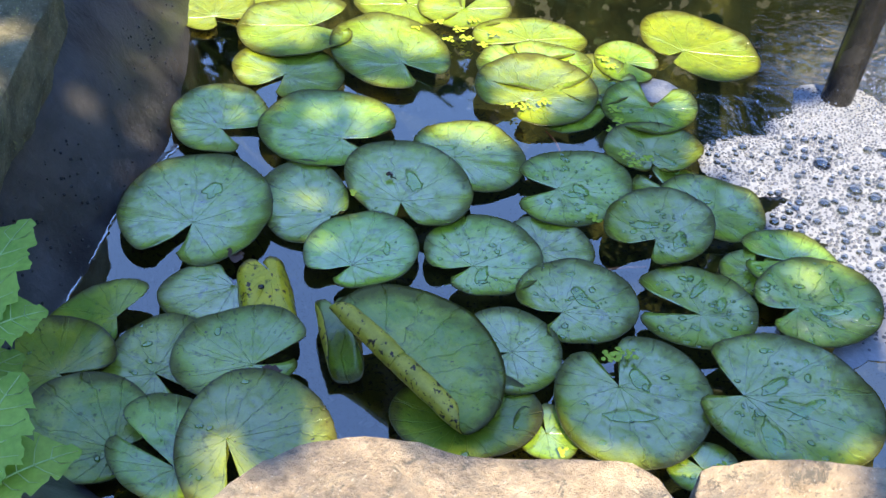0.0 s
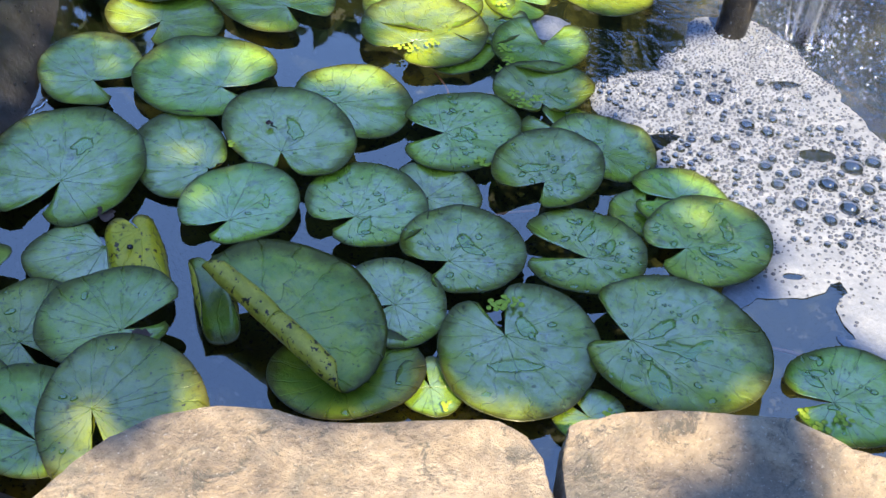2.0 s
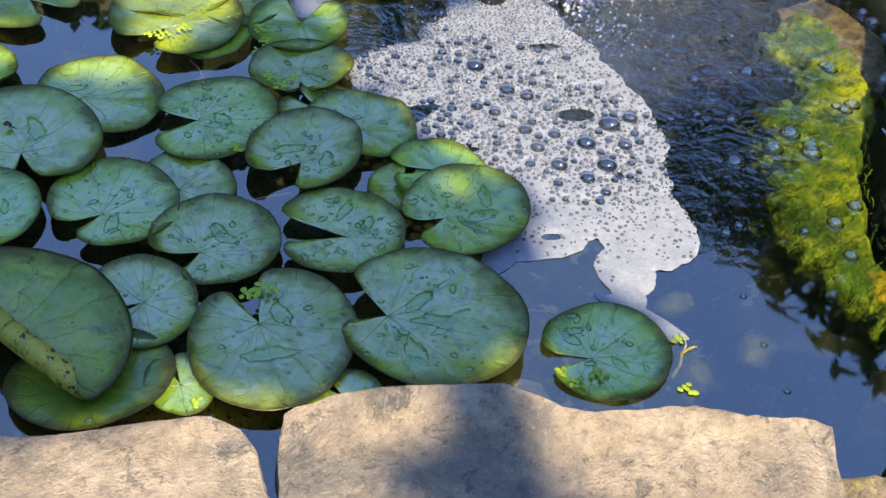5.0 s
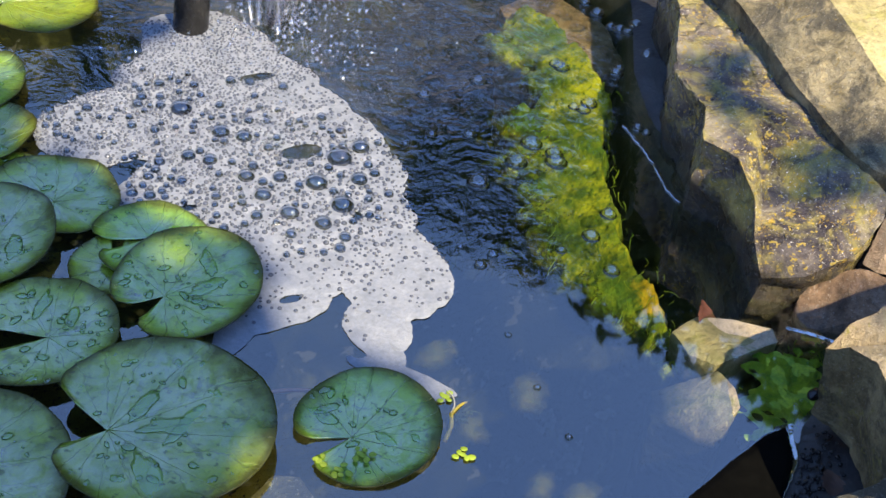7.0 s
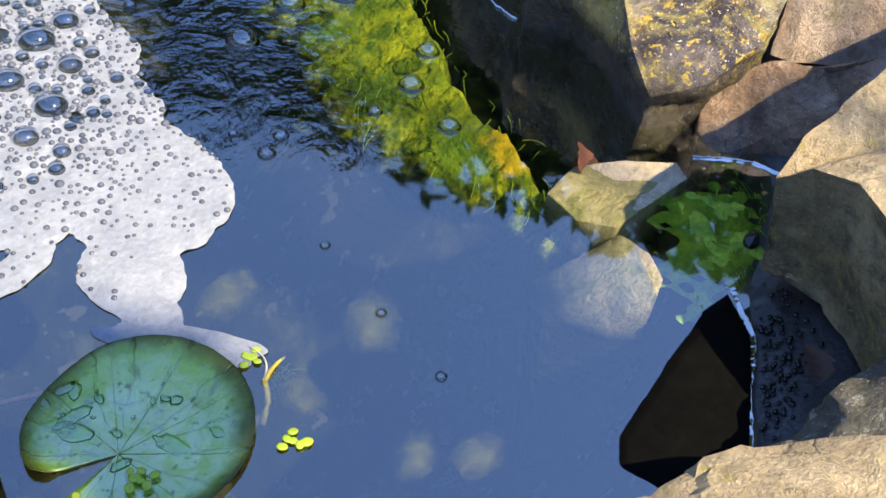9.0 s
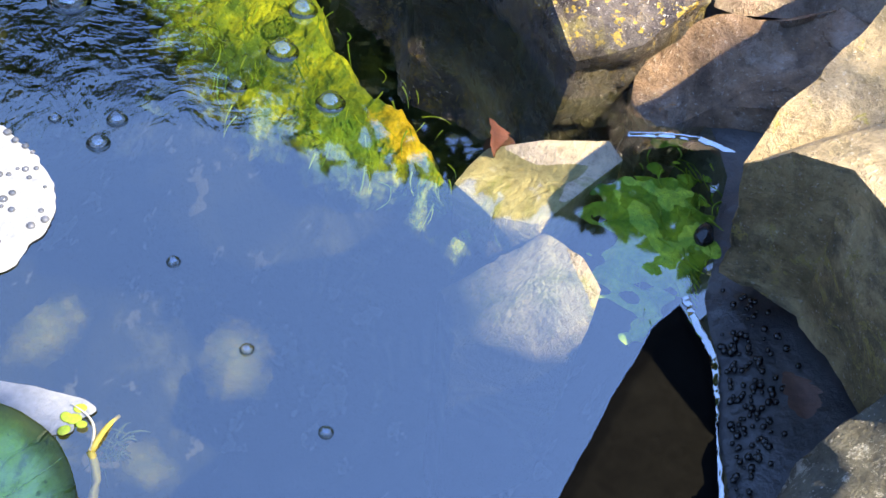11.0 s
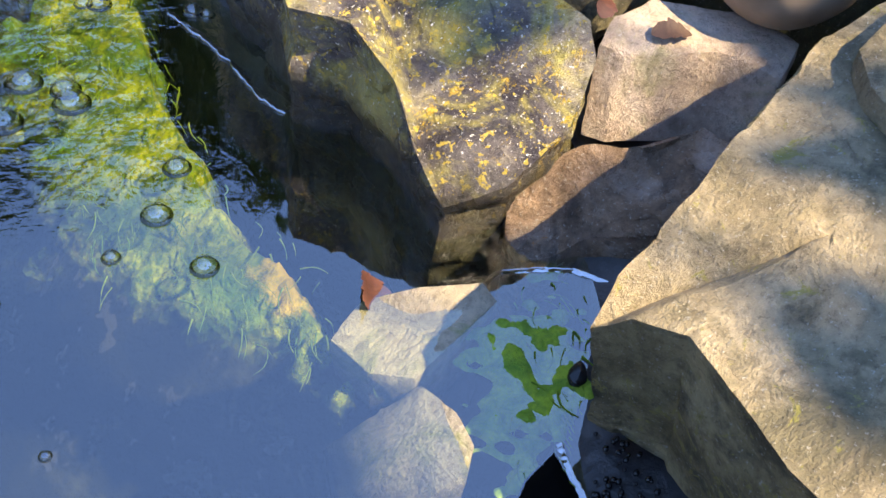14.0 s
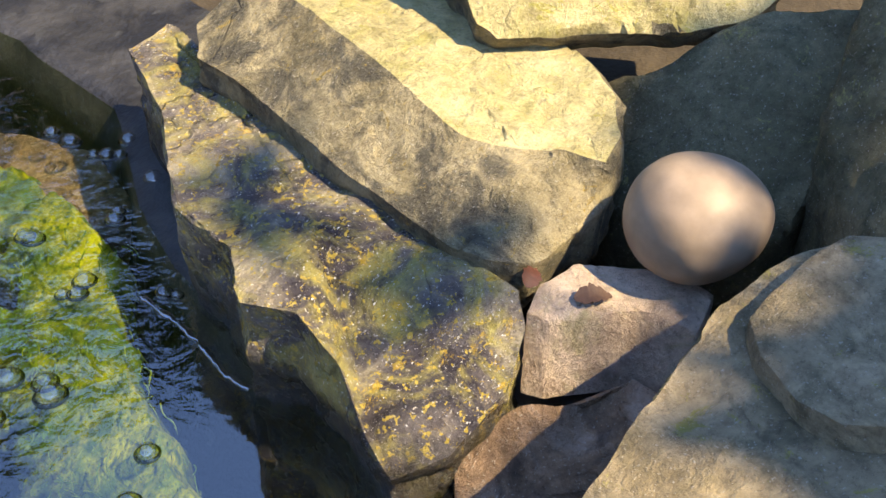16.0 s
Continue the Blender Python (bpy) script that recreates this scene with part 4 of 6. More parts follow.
SUNNY = "sunlit yellow-green lily pad floating on the water"
WET = "dark blue-green lily pad dotted with water drops"
DULL = "plain green lily pad with a browning rim"
PADS = [  # x, y, half axes, turn, stalk x, y, lobe angles, layer, drops, puddles, label
    (-0.279, 1.533, 0.062, 0.090, 12, 0.012, -0.040, -73, -46, 1, 0, 0, SUNNY),
    (-0.186, 1.591, 0.070, 0.065, 12, 0.0, 0.02, 60, 85, 0, 0, 0, SUNNY),
    (-0.141, 1.470, 0.092, 0.082, 49, 0.018, 0.006, 41, -8, 3, 0, 0, SUNNY),
    (-0.009, 1.417, 0.079, 0.107, 27, 0.021, -0.030, -41, -62, 3, 0, 0, SUNNY),
    (-0.140, 1.355, 0.068, 0.085, 47, -0.004, -0.009, -132, -97, 1, 0, 0, SUNNY),
    (-0.205, 1.224, 0.062, 0.080, 17, 0.005, -0.020, -11, -59, 2, 0, 0, "lily pad half in sun, half in shade"),
    (-0.070, 1.218, 0.086, 0.086, 23, 0.020, -0.022, -10, -40, 3, 0, 0, "broad lily pad with a sunlit curled upper edge"),
    (0.005, 1.570, 0.080, 0.070, 0, 0.0, 0.0, 100, 120, 1, 0, 0, SUNNY),
    (0.090, 1.561, 0.070, 0.062, 0, 0.0, 0.0, 60, 90, 2, 0, 0, SUNNY),
    (0.185, 1.478, 0.082, 0.061, 177, 0.0, 0.0, -160, -147, 2, 2, 0, SUNNY),
    (0.191, 1.399, 0.080, 0.066, 8, -0.01, 0.0, 120, 135, 3, 2, 0, SUNNY),
    (0.192, 1.335, 0.082, 0.088, 5, -0.013, -0.026, -112, -137, 4, 3, 0, SUNNY),
    (0.273, 1.377, 0.067, 0.055, 76, 0.015, 0.0, 20, 40, 2, 2, 0, SUNNY),
    (0.233, 1.302, 0.050, 0.060, 164, 0.0, 0.0, 90, 110, 2, 0, 0, DULL),
    (0.319, 1.432, 0.045, 0.057, 3, 0.0, 0.0, -40, -20, 2, 2, 0, DULL),
    (0.426, 1.486, 0.074, 0.106, 27, -0.023, -0.014, -130, -146, 3, 6, 0, "broad lily pad beside the falling water"),
    (0.340, 1.315, 0.062, 0.069, 155, 0.003, 0.0, 99, 52, 3, 4, 0, "lily pad with foam showing in its slit"),
    (0.108, 1.178, 0.068, 0.077, 31, -0.019, -0.002, -140, -160, 2, 8, 1, WET),
    (0.039, 1.102, 0.069, 0.090, 35, -0.006, -0.037, -83, -98, 6, 3, 1, "round lily pad lying on top of its neighbours"),
    (-0.079, 1.069, 0.052, 0.077, 10, 0.034, -0.021, -24, -57, 1, 3, 0, DULL),
    (-0.195, 1.036, 0.086, 0.103, 7, 0.001, -0.024, -112, -92, 3, 6, 1, "large lily pad with two overlapping lobes"),
    (0.230, 1.122, 0.080, 0.068, 50, -0.016, -0.005, 167, -152, 4, 34, 2, WET),
    (0.336, 1.216, 0.064, 0.056, 25, -0.004, -0.029, -100, -80, 3, 14, 1, WET),
    (0.326, 1.052, 0.061, 0.074, 154, -0.005, -0.021, -104, -141, 5, 30, 2, WET),
    (0.393, 1.103, 0.058, 0.066, 46, 0.0, -0.009, 170, 190, 2, 16, 1, WET),
    (0.352, 1.134, 0.050, 0.052, 0, 0.0, 0.0, 120, 140, 1, 8, 0, WET),
    (0.467, 1.004, 0.050, 0.065, 31, -0.002, 0.010, 155, 176, 3, 12, 1, WET),
    (0.427, 0.992, 0.040, 0.040, 30, 0.0, 0.0, 60, 80, 1, 5, 0, WET),
    (0.129, 0.985, 0.064, 0.070, 27, -0.011, -0.019, -149, -128, 4, 26, 1, WET),
    (0.199, 1.008, 0.052, 0.055, 35, -0.007, -0.003, 150, 170, 2, 10, 0, WET),
    (0.228, 0.919, 0.063, 0.067, 36, -0.015, -0.017, -162, -128, 4, 26, 2, WET),
    (0.351, 0.923, 0.067, 0.065, 153, 0.006, -0.011, 157, -165, 4, 34, 2, WET),
    (0.483, 0.941, 0.075, 0.066, 56, -0.024, -0.012, -168, -146, 5, 34, 3, WET),
    (0.276, 0.784, 0.076, 0.088, 162, -0.012, 0.017, 98, 122, 4, 8, 2, "large lily pad with a sunny spot and a deep slit"),
    (0.422, 0.789, 0.087, 0.092, 49, -0.041, 0.003, 145, -180, 7, 44, 4, "large lily pad holding a shallow puddle"),
    (0.580, 0.743, 0.063, 0.060, 19, -0.016, -0.006, 176, -162, 0, 26, 3, "single lily pad beside open water, wet with drops"),
    (-0.003, 0.979, 0.067, 0.060, 55, -0.008, -0.025, -138, -116, 4, 4, 1, "green lily pad with one large drop"),
    (-0.149, 0.894, 0.056, 0.050, 164, 0.020, 0.020, 84, 56, 2, 4, 1, DULL),
    (0.160, 0.841, 0.050, 0.062, 10, 0.0, 0.0, -170, -150, 3, 6, 0, DULL),
    (0.118, 0.754, 0.072, 0.058, 6, -0.004, -0.007, 140, 118, 3, 4, 0, "olive lily pad lying under a folded leaf"),
    (0.193, 0.740, 0.030, 0.036, 23, 0.0, 0.0, 100, 120, 2, 0, 0, DULL),
    (0.333, 0.710, 0.034, 0.032, 13, 0.0, 0.0, 120, 140, 2, 6, 0, DULL),
]
for i, (x, y, a, b, turn, ax, ay, t1, t2, layer, drops, puddle, label) in enumerate(PADS):
    olive = label.startswith("olive")
    r = random.Random(i)
    lily_pad(x, y, a, b, turn, ax, ay, t1, t2, 0.0012 + 0.0026 * layer, i + 1, M_PAD_YOUNG if olive else M_PAD, r.uniform(0.004, 0.009), (r.uniform(-1, 1), r.uniform(-1, 1)), (), drops, label, puddle)

# leaves that stand up, roll or droop
lily_pad(-0.252, 0.852, 0.062, 0.040, 29, 0.017, -0.001, 36, -47, 0.012, 61, M_PAD_YOUNG, 0.004, (10, -8), (), 2, "dark lily pad tilted against the liner")
lily_pad(-0.291, 0.770, 0.080, 0.066, 8, 0.022, 0.0, -20, 5, 0.010, 62, M_PAD_YOUNG, 0.004, (12, -6), (), 2, "dark shaded lily pad at the pond's corner")
lily_pad(-0.176, 0.790, 0.056, 0.060, 2, -0.003, -0.011, -60, -40, 0.010, 63, M_PAD_SPOT, 0.006, (8, -6), (), 6, "lily pad with its lower edge turned under")
lily_pad(-0.098, 0.793, 0.067, 0.056, 19, 0.013, -0.014, 16, -11, 0.030, 64, M_PAD_SPOT, 0.008, (6, -4), (), 6, "spotted lily pad with a torn brown slit")
lily_pad(-0.220, 0.700, 0.062, 0.058, 158, 0.029, -0.017, -5, -37, 0.012, 65, M_PAD_YOUNG, 0.006, (10, 4), (), 2, "dark lily pad near the weeds")
lily_pad(-0.142, 0.677, 0.050, 0.060, 46, 0.012, -0.02, 150, 170, 0.022, 66, M_PAD_SPOT, 0.006, (8, 0), (), 2, "pale blue-green lily pad beside the coping stone")
lily_pad(-0.062, 0.672, 0.070, 0.086, 13, -0.028, 0.008, -100, -80, 0.038, 67, M_PAD_SPOT, 0.006, (8, 3), (), 3, "broad lily pad partly hidden by the coping stone")
# big folded leaf, its near edge rolled up so that the spotted underside shows
SCROLL = tuple(0.08 + 0.046 * i for i in range(20)) + (1.0,)
lily_pad(0.062, 0.798, 0.099, 0.085, -44, -0.016, -0.017, 225.6, 226.4, 0.030, 71, M_PAD_YOUNG, 0.004, (7, 4), (((-0.0104, -0.0108), 136, 350, 0.0105),), 0, "large folded lily pad with a spotted yellow underside", rings=SCROLL)
lily_pad(-0.010, 0.838, 0.036, 0.056, 16, 0.0, 0.03, 103, 108, 0.018, 72, M_PAD_YOUNG, 0.002, (8, 0), (((0.0077, 0.0022), -74, 125, 0.010), ((-0.0077, -0.0022), 106, 125, 0.010)), 0, "young lily pad folded lengthwise like a trough", rings=SCROLL)
lily_pad(-0.084, 0.864, 0.044, 0.044, 20, 0.0, 0.026, 107, 112, 0.050, 73, M_PAD_OLD, 0.002, (20, 8), (((0.010, 0.004), -68, -75, 0.014), ((-0.010, -0.004), 112, -85, 0.014)), 0, "yellowing lily pad drooping over a bent stalk", rings=SCROLL)


# stalks
def stalk(a, b, sag, side, radius=0.0018):
    bm = bmesh.new()
    tube(bm, curve_pts(a, b, sag, 14, side), radius, 7)
    tagged(part("lily_stalk", bm, M_STEM), "thin pink lily stalk just under the surface", "stalk", "lily stalks")


stalk((0.475, 0.80, -0.004), (0.565, 0.79, -0.002), 0.012, (0, 1, 0))
stalk((0.205, 1.262, -0.004), (0.222, 1.205, -0.002), 0.004, (1, 0, 0), 0.0012)
stalk((0.245, 0.985, -0.004), (0.31, 1.0, -0.002), 0.003, (0, 1, 0), 0.0014)
stalk((0.415, 1.01, -0.003), (0.455, 1.0, 0.004), 0.003, (0, 1, 0), 0.0015)
stalk((-0.235, 1.50, -0.003), (-0.205, 1.535, 0.0), 0.004, (1, 0, 0), 0.0022)


# ---------------------------------------------------------------- foam and bubbles
def field_sheet(name, f, x0, x1, y0, y1, step, height, material):
    """A sheet over the cells where f > 0, its rim pulled onto f = 0."""
    nx, ny = int((x1 - x0) / step), int((y1 - y0) / step)
    xs, ys = x0 + np.arange(nx + 1) * step, y0 + np.arange(ny + 1) * step
    gx, gy = np.meshgrid(xs, ys, indexing="ij")
    val = f(gx, gy)
    inside = val > 0
    cell = inside[:-1, :-1] | inside[1:, :-1] | inside[:-1, 1:] | inside[1:, 1:]
    dx = (f(gx + 1e-4, gy) - val) / 1e-4
    dy = (f(gx, gy + 1e-4) - val) / 1e-4
    g2 = dx * dx + dy * dy + 1e-9
    pull = -val / g2
    sx, sy = np.clip(pull * dx, -step, step), np.clip(pull * dy, -step, step)
    out = ~inside
    gx2, gy2 = np.where(out, gx + sx, gx), np.where(out, gy + sy, gy)
    used = np.zeros_like(inside)
    used[:-1, :-1] |= cell
    used[1:, :-1] |= cell
    used[:-1, 1:] |= cell
    used[1:, 1:] |= cell
    idx = -np.ones(inside.shape, int)
    idx[used] = np.arange(used.sum())
    z = height(gx2, gy2, np.maximum(val, 0))
    vs = np.stack([gx2[used], gy2[used], z[used]], 1)
    i, j = np.nonzero(cell)
    fs = np.stack([idx[i, j], idx[i + 1, j], idx[i + 1, j + 1], idx[i, j + 1]], 1)
    return mesh_object(name, vs.tolist(), fs.tolist(), material)


def ripple(x, y, k, seed):
    """Cheap smooth noise on arrays."""
    r = np.random.RandomState(seed)
    s = np.zeros_like(x)
    for i in range(7):
        a = r.uniform(0, 6.28)
        w = k * r.uniform(0.6, 1.9)
        s += np.sin((x * np.cos(a) + y * np.sin(a)) * w + r.uniform(0, 6.28))
    return s / 7


FOAM = [(0.560, 1.205, 0.165, 0.075, -8), (0.655, 1.10, 0.085, 0.13, 8), (0.668, 0.915, 0.058, 0.072, -15), (0.668, 1.0, 0.06, 0.08, 0), (0.632, 0.850, 0.030, 0.040, 15), (0.622, 0.785, 0.046, 0.010, -50),
        (0.525, 0.90, 0.016, 0.075, -42), (0.53, 1.06, 0.085, 0.085, 0), (0.61, 1.32, 0.075, 0.10, 10), (0.355, 1.37, 0.032, 0.030, 0), (0.45, 1.20, 0.06, 0.06, 0), (0.60, 0.95, 0.06, 0.06, 0)]
FOAM += [(0.60, 1.262, 0.115, 0.075, -15), (0.555, 0.893, 0.055, 0.020, 4), (0.622, 0.838, 0.019, 0.045, 12), (0.634, 0.784, 0.047, 0.0085, -48)]
FOAM_HOLES = [(0.568, 0.905, 0.011, 0.005), (0.507, 1.056, 0.015, 0.005), (0.668, 0.997, 0.005, 0.007), (0.648, 1.112, 0.023, 0.012), (0.645, 1.258, 0.022, 0.007)]
rng = random.Random(42)
BUBBLES = [(0.683, 1.090, 0.014), (0.711, 1.101, 0.010), (0.646, 1.057, 0.012), (0.659, 1.016, 0.012), (0.588, 1.054, 0.009), (0.581, 1.087, 0.009), (0.605, 1.020, 0.010), (0.613, 1.076, 0.008), (0.690, 1.050, 0.009), (0.577, 1.167, 0.010),
           (0.598, 1.152, 0.009), (0.534, 1.136, 0.008), (0.553, 1.123, 0.008), (0.709, 1.055, 0.006), (0.631, 0.995, 0.009), (0.548, 1.219, 0.012)]
BIG = len(BUBBLES)
CELLS = {}


def near_bubbles(x, y):
    k, l = int(x / 0.012), int(y / 0.012)
    return [q for a in (-1, 0, 1) for b in (-1, 0, 1) for q in CELLS.get((k + a, l + b), ())]


tries = 0
while len(BUBBLES) < 4600 and tries < 110000:
    tries += 1
    bx, by = rng.uniform(0.39, 0.76), rng.uniform(0.83, 1.40)
    tiny = by - 0.25 * (bx - 0.55) > 1.20
    core = math.exp(-((bx - 0.58 + 0.5 * (by - 1.12)) ** 2 / 0.016 + (by - 1.12) ** 2 / 0.020))
    dens = 0.9 if tiny else 1.2 * core + 0.03 * math.exp(-((bx - 0.62) ** 2 + (by - 0.95) ** 2) / 0.01) + 0.004
    if rng.random() > dens:
        continue
    if len(BUBBLES) < 560 and core < 0.10 + 0.4 * rng.random():
        continue
    br = 0.0019 + 0.0045 * rng.random() ** 2.2 if len(BUBBLES) < 560 else rng.uniform(0.0009, 0.0021) if tiny else 0.0011 + (0.0012 + 0.0040 * core) * rng.random() ** 1.8
    if any((bx - q[0]) ** 2 + (by - q[1]) ** 2 < (br + q[2]) ** 2 * 1.04 for q in near_bubbles(bx, by) + BUBBLES[:BIG]):
        continue
    BUBBLES.append((bx, by, br))
    CELLS.setdefault((int(bx / 0.012), int(by / 0.012)), []).append(BUBBLES[-1])


def foam_field(x, y):
    v = np.full_like(x, -1.0)
    fray = 0.009 * ripple(x, y, 60, 3) + 0.004 * ripple(x, y, 180, 4) + 0.0015 * ripple(x, y, 500, 5)
    for cx, cy, rx, ry, turn in FOAM:
        c, s = math.cos(radians(turn)), math.sin(radians(turn))
        u, w = ((x - cx) * c + (y - cy) * s) / rx, (-(x - cx) * s + (y - cy) * c) / ry
        m = min(rx, ry)
        v = np.maximum(v, (1 - np.sqrt(u * u + w * w)) * m + fray * min(1, m / 0.05))
    for cx, cy, rx, ry in FOAM_HOLES:
        v = np.minimum(v, (np.sqrt(((x - cx) / rx) ** 2 + ((y - cy) / ry) ** 2) - 1) * min(rx, ry))
    return v


def foam_with_bubbles(x, y):
    v = foam_field(x, y)
    xs, ys = x[:, 0], y[0, :]
    for cx, cy, r in BUBBLES:
        if r > 0.0034:
            i0, i1 = np.searchsorted(xs, cx - 0.02), np.searchsorted(xs, cx + 0.02)
            j0, j1 = np.searchsorted(ys, cy - 0.02), np.searchsorted(ys, cy + 0.02)
            d = np.sqrt((x[i0:i1, j0:j1] - cx) ** 2 + (y[i0:i1, j0:j1] - cy) ** 2) - r * 0.95
            v[i0:i1, j0:j1] = np.minimum(v[i0:i1, j0:j1], d)
    return v


foam = field_sheet("foam", foam_with_bubbles, 0.31, 0.76, 0.73, 1.44, 0.0014,
                   lambda x, y, v: 0.0008 + np.minimum(0.0014, v * 0.2) + 0.0006 * ripple(x, y, 320, 9), M_FOAM)
tagged(foam, "thick white foam spreading from the falling water", "foam", kind="stuff")

# film of each bubble, a thin dome
_x = np.array([q[0] for q in BUBBLES])
_y = np.array([q[1] for q in BUBBLES])
_ok = foam_field(_x, _y) > -0.001
def domes(name, which, material, label, sides, rows):
    vs, fs = [], []
    for bx, by, br in which:
        k = len(vs)
        for q in range(rows):
            e = 0.5 * math.pi * q / rows
            for t in range(sides):
                a = 2 * math.pi * t / sides
                vs.append((bx + br * math.cos(e) * math.cos(a), by + br * math.cos(e) * math.sin(a), 0.0022 + 0.8 * br * math.sin(e)))
        vs.append((bx, by, 0.0022 + 0.8 * br))
        for q in range(rows - 1):
            for t in range(sides):
                u = (t + 1) % sides
                fs.append((k + q * sides + t, k + q * sides + u, k + (q + 1) * sides + u, k + (q + 1) * sides + t))
        q = k + (rows - 1) * sides
        fs += [(q + t, q + (t + 1) % sides, k + rows * sides) for t in range(sides)]
    tagged(mesh_object(name, vs, fs, material), label, "bubbles", kind="stuff")


_in = [q for q, ok in zip(BUBBLES, _ok) if ok]
domes("foam_bubbles", [q for q in _in if q[2] > 0.0034], M_BUBBLE, "cluster of large clear bubbles sitting in foam", 20, 7)
domes("froth", [q for q in _in if q[2] <= 0.0034], M_FROTH, "tiny grey bubbles packed in white foam", 9, 3)


def loose_bubble(x, y, r):
    e = new("bubble")
    e.location = (x, y, 0.0004)
    bm = bmesh.new()
    bmesh.ops.create_uvsphere(bm, u_segments=24, v_segments=14, radius=r)
    bmesh.ops.delete(bm, geom=[v for v in bm.verts if v.co.z < -1e-4], context="VERTS")
    part("film", bm, M_FILM, e)
    vs, fs = [], []
    r *= 0.9
    prof = [(1.0, 0.22), (1.06, 0.12), (1.13, 0.06), (1.22, 0.02), (1.30, 0.0)]
    for f, h in prof:
        for k in range(28):
            t = 2 * math.pi * k / 28
            vs.append((r * f * math.cos(t), r * f * math.sin(t), r * h))
    for p in range(len(prof) - 1):
        for k in range(28):
            fs.append((p * 28 + k, (p + 1) * 28 + k, (p + 1) * 28 + (k + 1) % 28, p * 28 + (k + 1) % 28))
    mesh_object("meniscus", vs, fs, M_MENISCUS, e)
    return tagged(e, "clear round air bubble floating on the pond", "bubble", "floating bubbles")


for x, y, r in [(0.883, 0.900, 0.0085), (0.877, 0.848, 0.0075), (0.843, 0.890, 0.005), (0.756, 0.895, 0.0055), (0.740, 0.802, 0.003), (0.736, 0.737, 0.003), (0.736, 0.679, 0.003), (0.808, 1.010, 0.011), (0.774, 0.905, 0.005), (0.864, 1.032, 0.011), (0.748, 0.925, 0.003),
                (0.896, 1.058, 0.011), (0.918, 0.925, 0.008), (1.004, 1.187, 0.009), (0.999, 1.109, 0.009), (0.891, 1.186, 0.009), (0.817, 1.175, 0.007), (1.113, 1.290, 0.009), (1.151, 1.252, 0.009), (1.125, 1.182, 0.010), (0.835, 1.091, 0.006), (0.795, 1.103, 0.005), (0.761, 1.096, 0.004),
                (0.907, 1.020, 0.011), (0.912, 1.034, 0.009), (0.986, 1.100, 0.008), (0.978, 1.108, 0.006), (1.001, 1.195, 0.008), (1.122, 1.246, 0.008), (1.114, 1.256, 0.006), (1.130, 1.238, 0.006), (1.111, 1.318, 0.007), (1.065, 1.158, 0.008), (1.074, 1.166, 0.006), (1.031, 1.050, 0.007), (1.036, 1.040, 0.005)]:
    loose_bubble(x, y, r)


# ---------------------------------------------------------------- algae
ALGAE = [(1.06, 1.19, 0.09, 0.11, 0), (0.965, 1.08, 0.10, 0.12, 0), (0.915, 0.97, 0.075, 0.10, 0), (0.895, 0.875, 0.055, 0.08, 10), (0.912, 0.80, 0.035, 0.05, 0), (1.03, 1.30, 0.06, 0.06, 0)]
EDGE_Y = (0.744, 0.774, 0.834, 0.873, 0.923, 1.003, 1.064, 1.134, 1.255)
EDGE_X = (0.910, 0.923, 0.939, 0.936, 0.950, 0.982, 1.011, 1.065, 1.089)


def algae_field(x, y):
    v = np.full_like(x, -1.0)
    for cx, cy, rx, ry, turn in ALGAE:
        c, s = math.cos(radians(turn)), math.sin(radians(turn))
        u, w = ((x - cx) * c + (y - cy) * s) / rx, (-(x - cx) * s + (y - cy) * c) / ry
        v = np.maximum(v, (1 - np.sqrt(u * u + w * w)) * min(rx, ry))
    v = v + 0.016 * ripple(x, y, 45, 13) + 0.022 * ripple(x, y, 110, 14) + 0.010 * ripple(x, y, 260, 19) + 0.004 * ripple(x, y, 600, 20)
    return np.minimum(v, np.interp(y, EDGE_Y, EDGE_X) - x + 0.006 * ripple(x, y, 110, 21) + 0.003 * ripple(x, y, 420, 22))


def algae_height(x, y, v):
    """Floats at the surface along the dark gap, sinks towards open water."""
    near = np.clip(1 - (np.interp(y, EDGE_Y, EDGE_X) - x) / np.interp(y, (0.72, 0.80, 1.0, 1.15), (0.07, 0.12, 0.15, 0.20)), 0, 1)
    rise = np.clip(v / 0.02, 0, 1)
    return -0.060 + 0.051 * near * rise + 0.004 * ripple(x, y, 60, 15) + 0.0025 * ripple(x, y, 170, 16) + 0.0015 * ripple(x, y, 420, 18)


def sinking(nt):
    pos = add(nt, "ShaderNodeNewGeometry").outputs["Position"]
    sep = add(nt, "ShaderNodeSeparateXYZ")
    nt.links.new(pos, sep.inputs[0])
    n = calc(nt, "ADD", noise_tex(nt, pos, 26.0, 6, 0.65), calc(nt, "MULTIPLY", noise_tex(nt, pos, 150.0, 4, 0.7), 0.5))
    n = calc(nt, "MULTIPLY", calc(nt, "SUBTRACT", n, 0.75), 0.075)
    return calc(nt, "MULTIPLY_ADD", calc(nt, "ADD", sep.outputs["Z"], n), 10.0, 1.0)


algae = field_sheet("algae_mat", algae_field, 0.75, 1.2, 0.66, 1.42, 0.003, algae_height, M_ALGAE)
thin_out(M_ALGAE, sinking, 0.43, 0.64, 1.0)
tagged(algae, "yellow-green algae mat under the water", "algae", kind="stuff")

def tuft_field(x, y):
    u, w = ((x - 0.957) + (y - 0.665)) * 0.7071 / 0.075, (-(x - 0.957) + (y - 0.665)) * 0.7071 / 0.040
    return (1 - np.sqrt(u * u + w * w)) * 0.036 - 0.006 + 0.016 * ripple(x, y, 120, 31) + 0.012 * ripple(x, y, 330, 32)


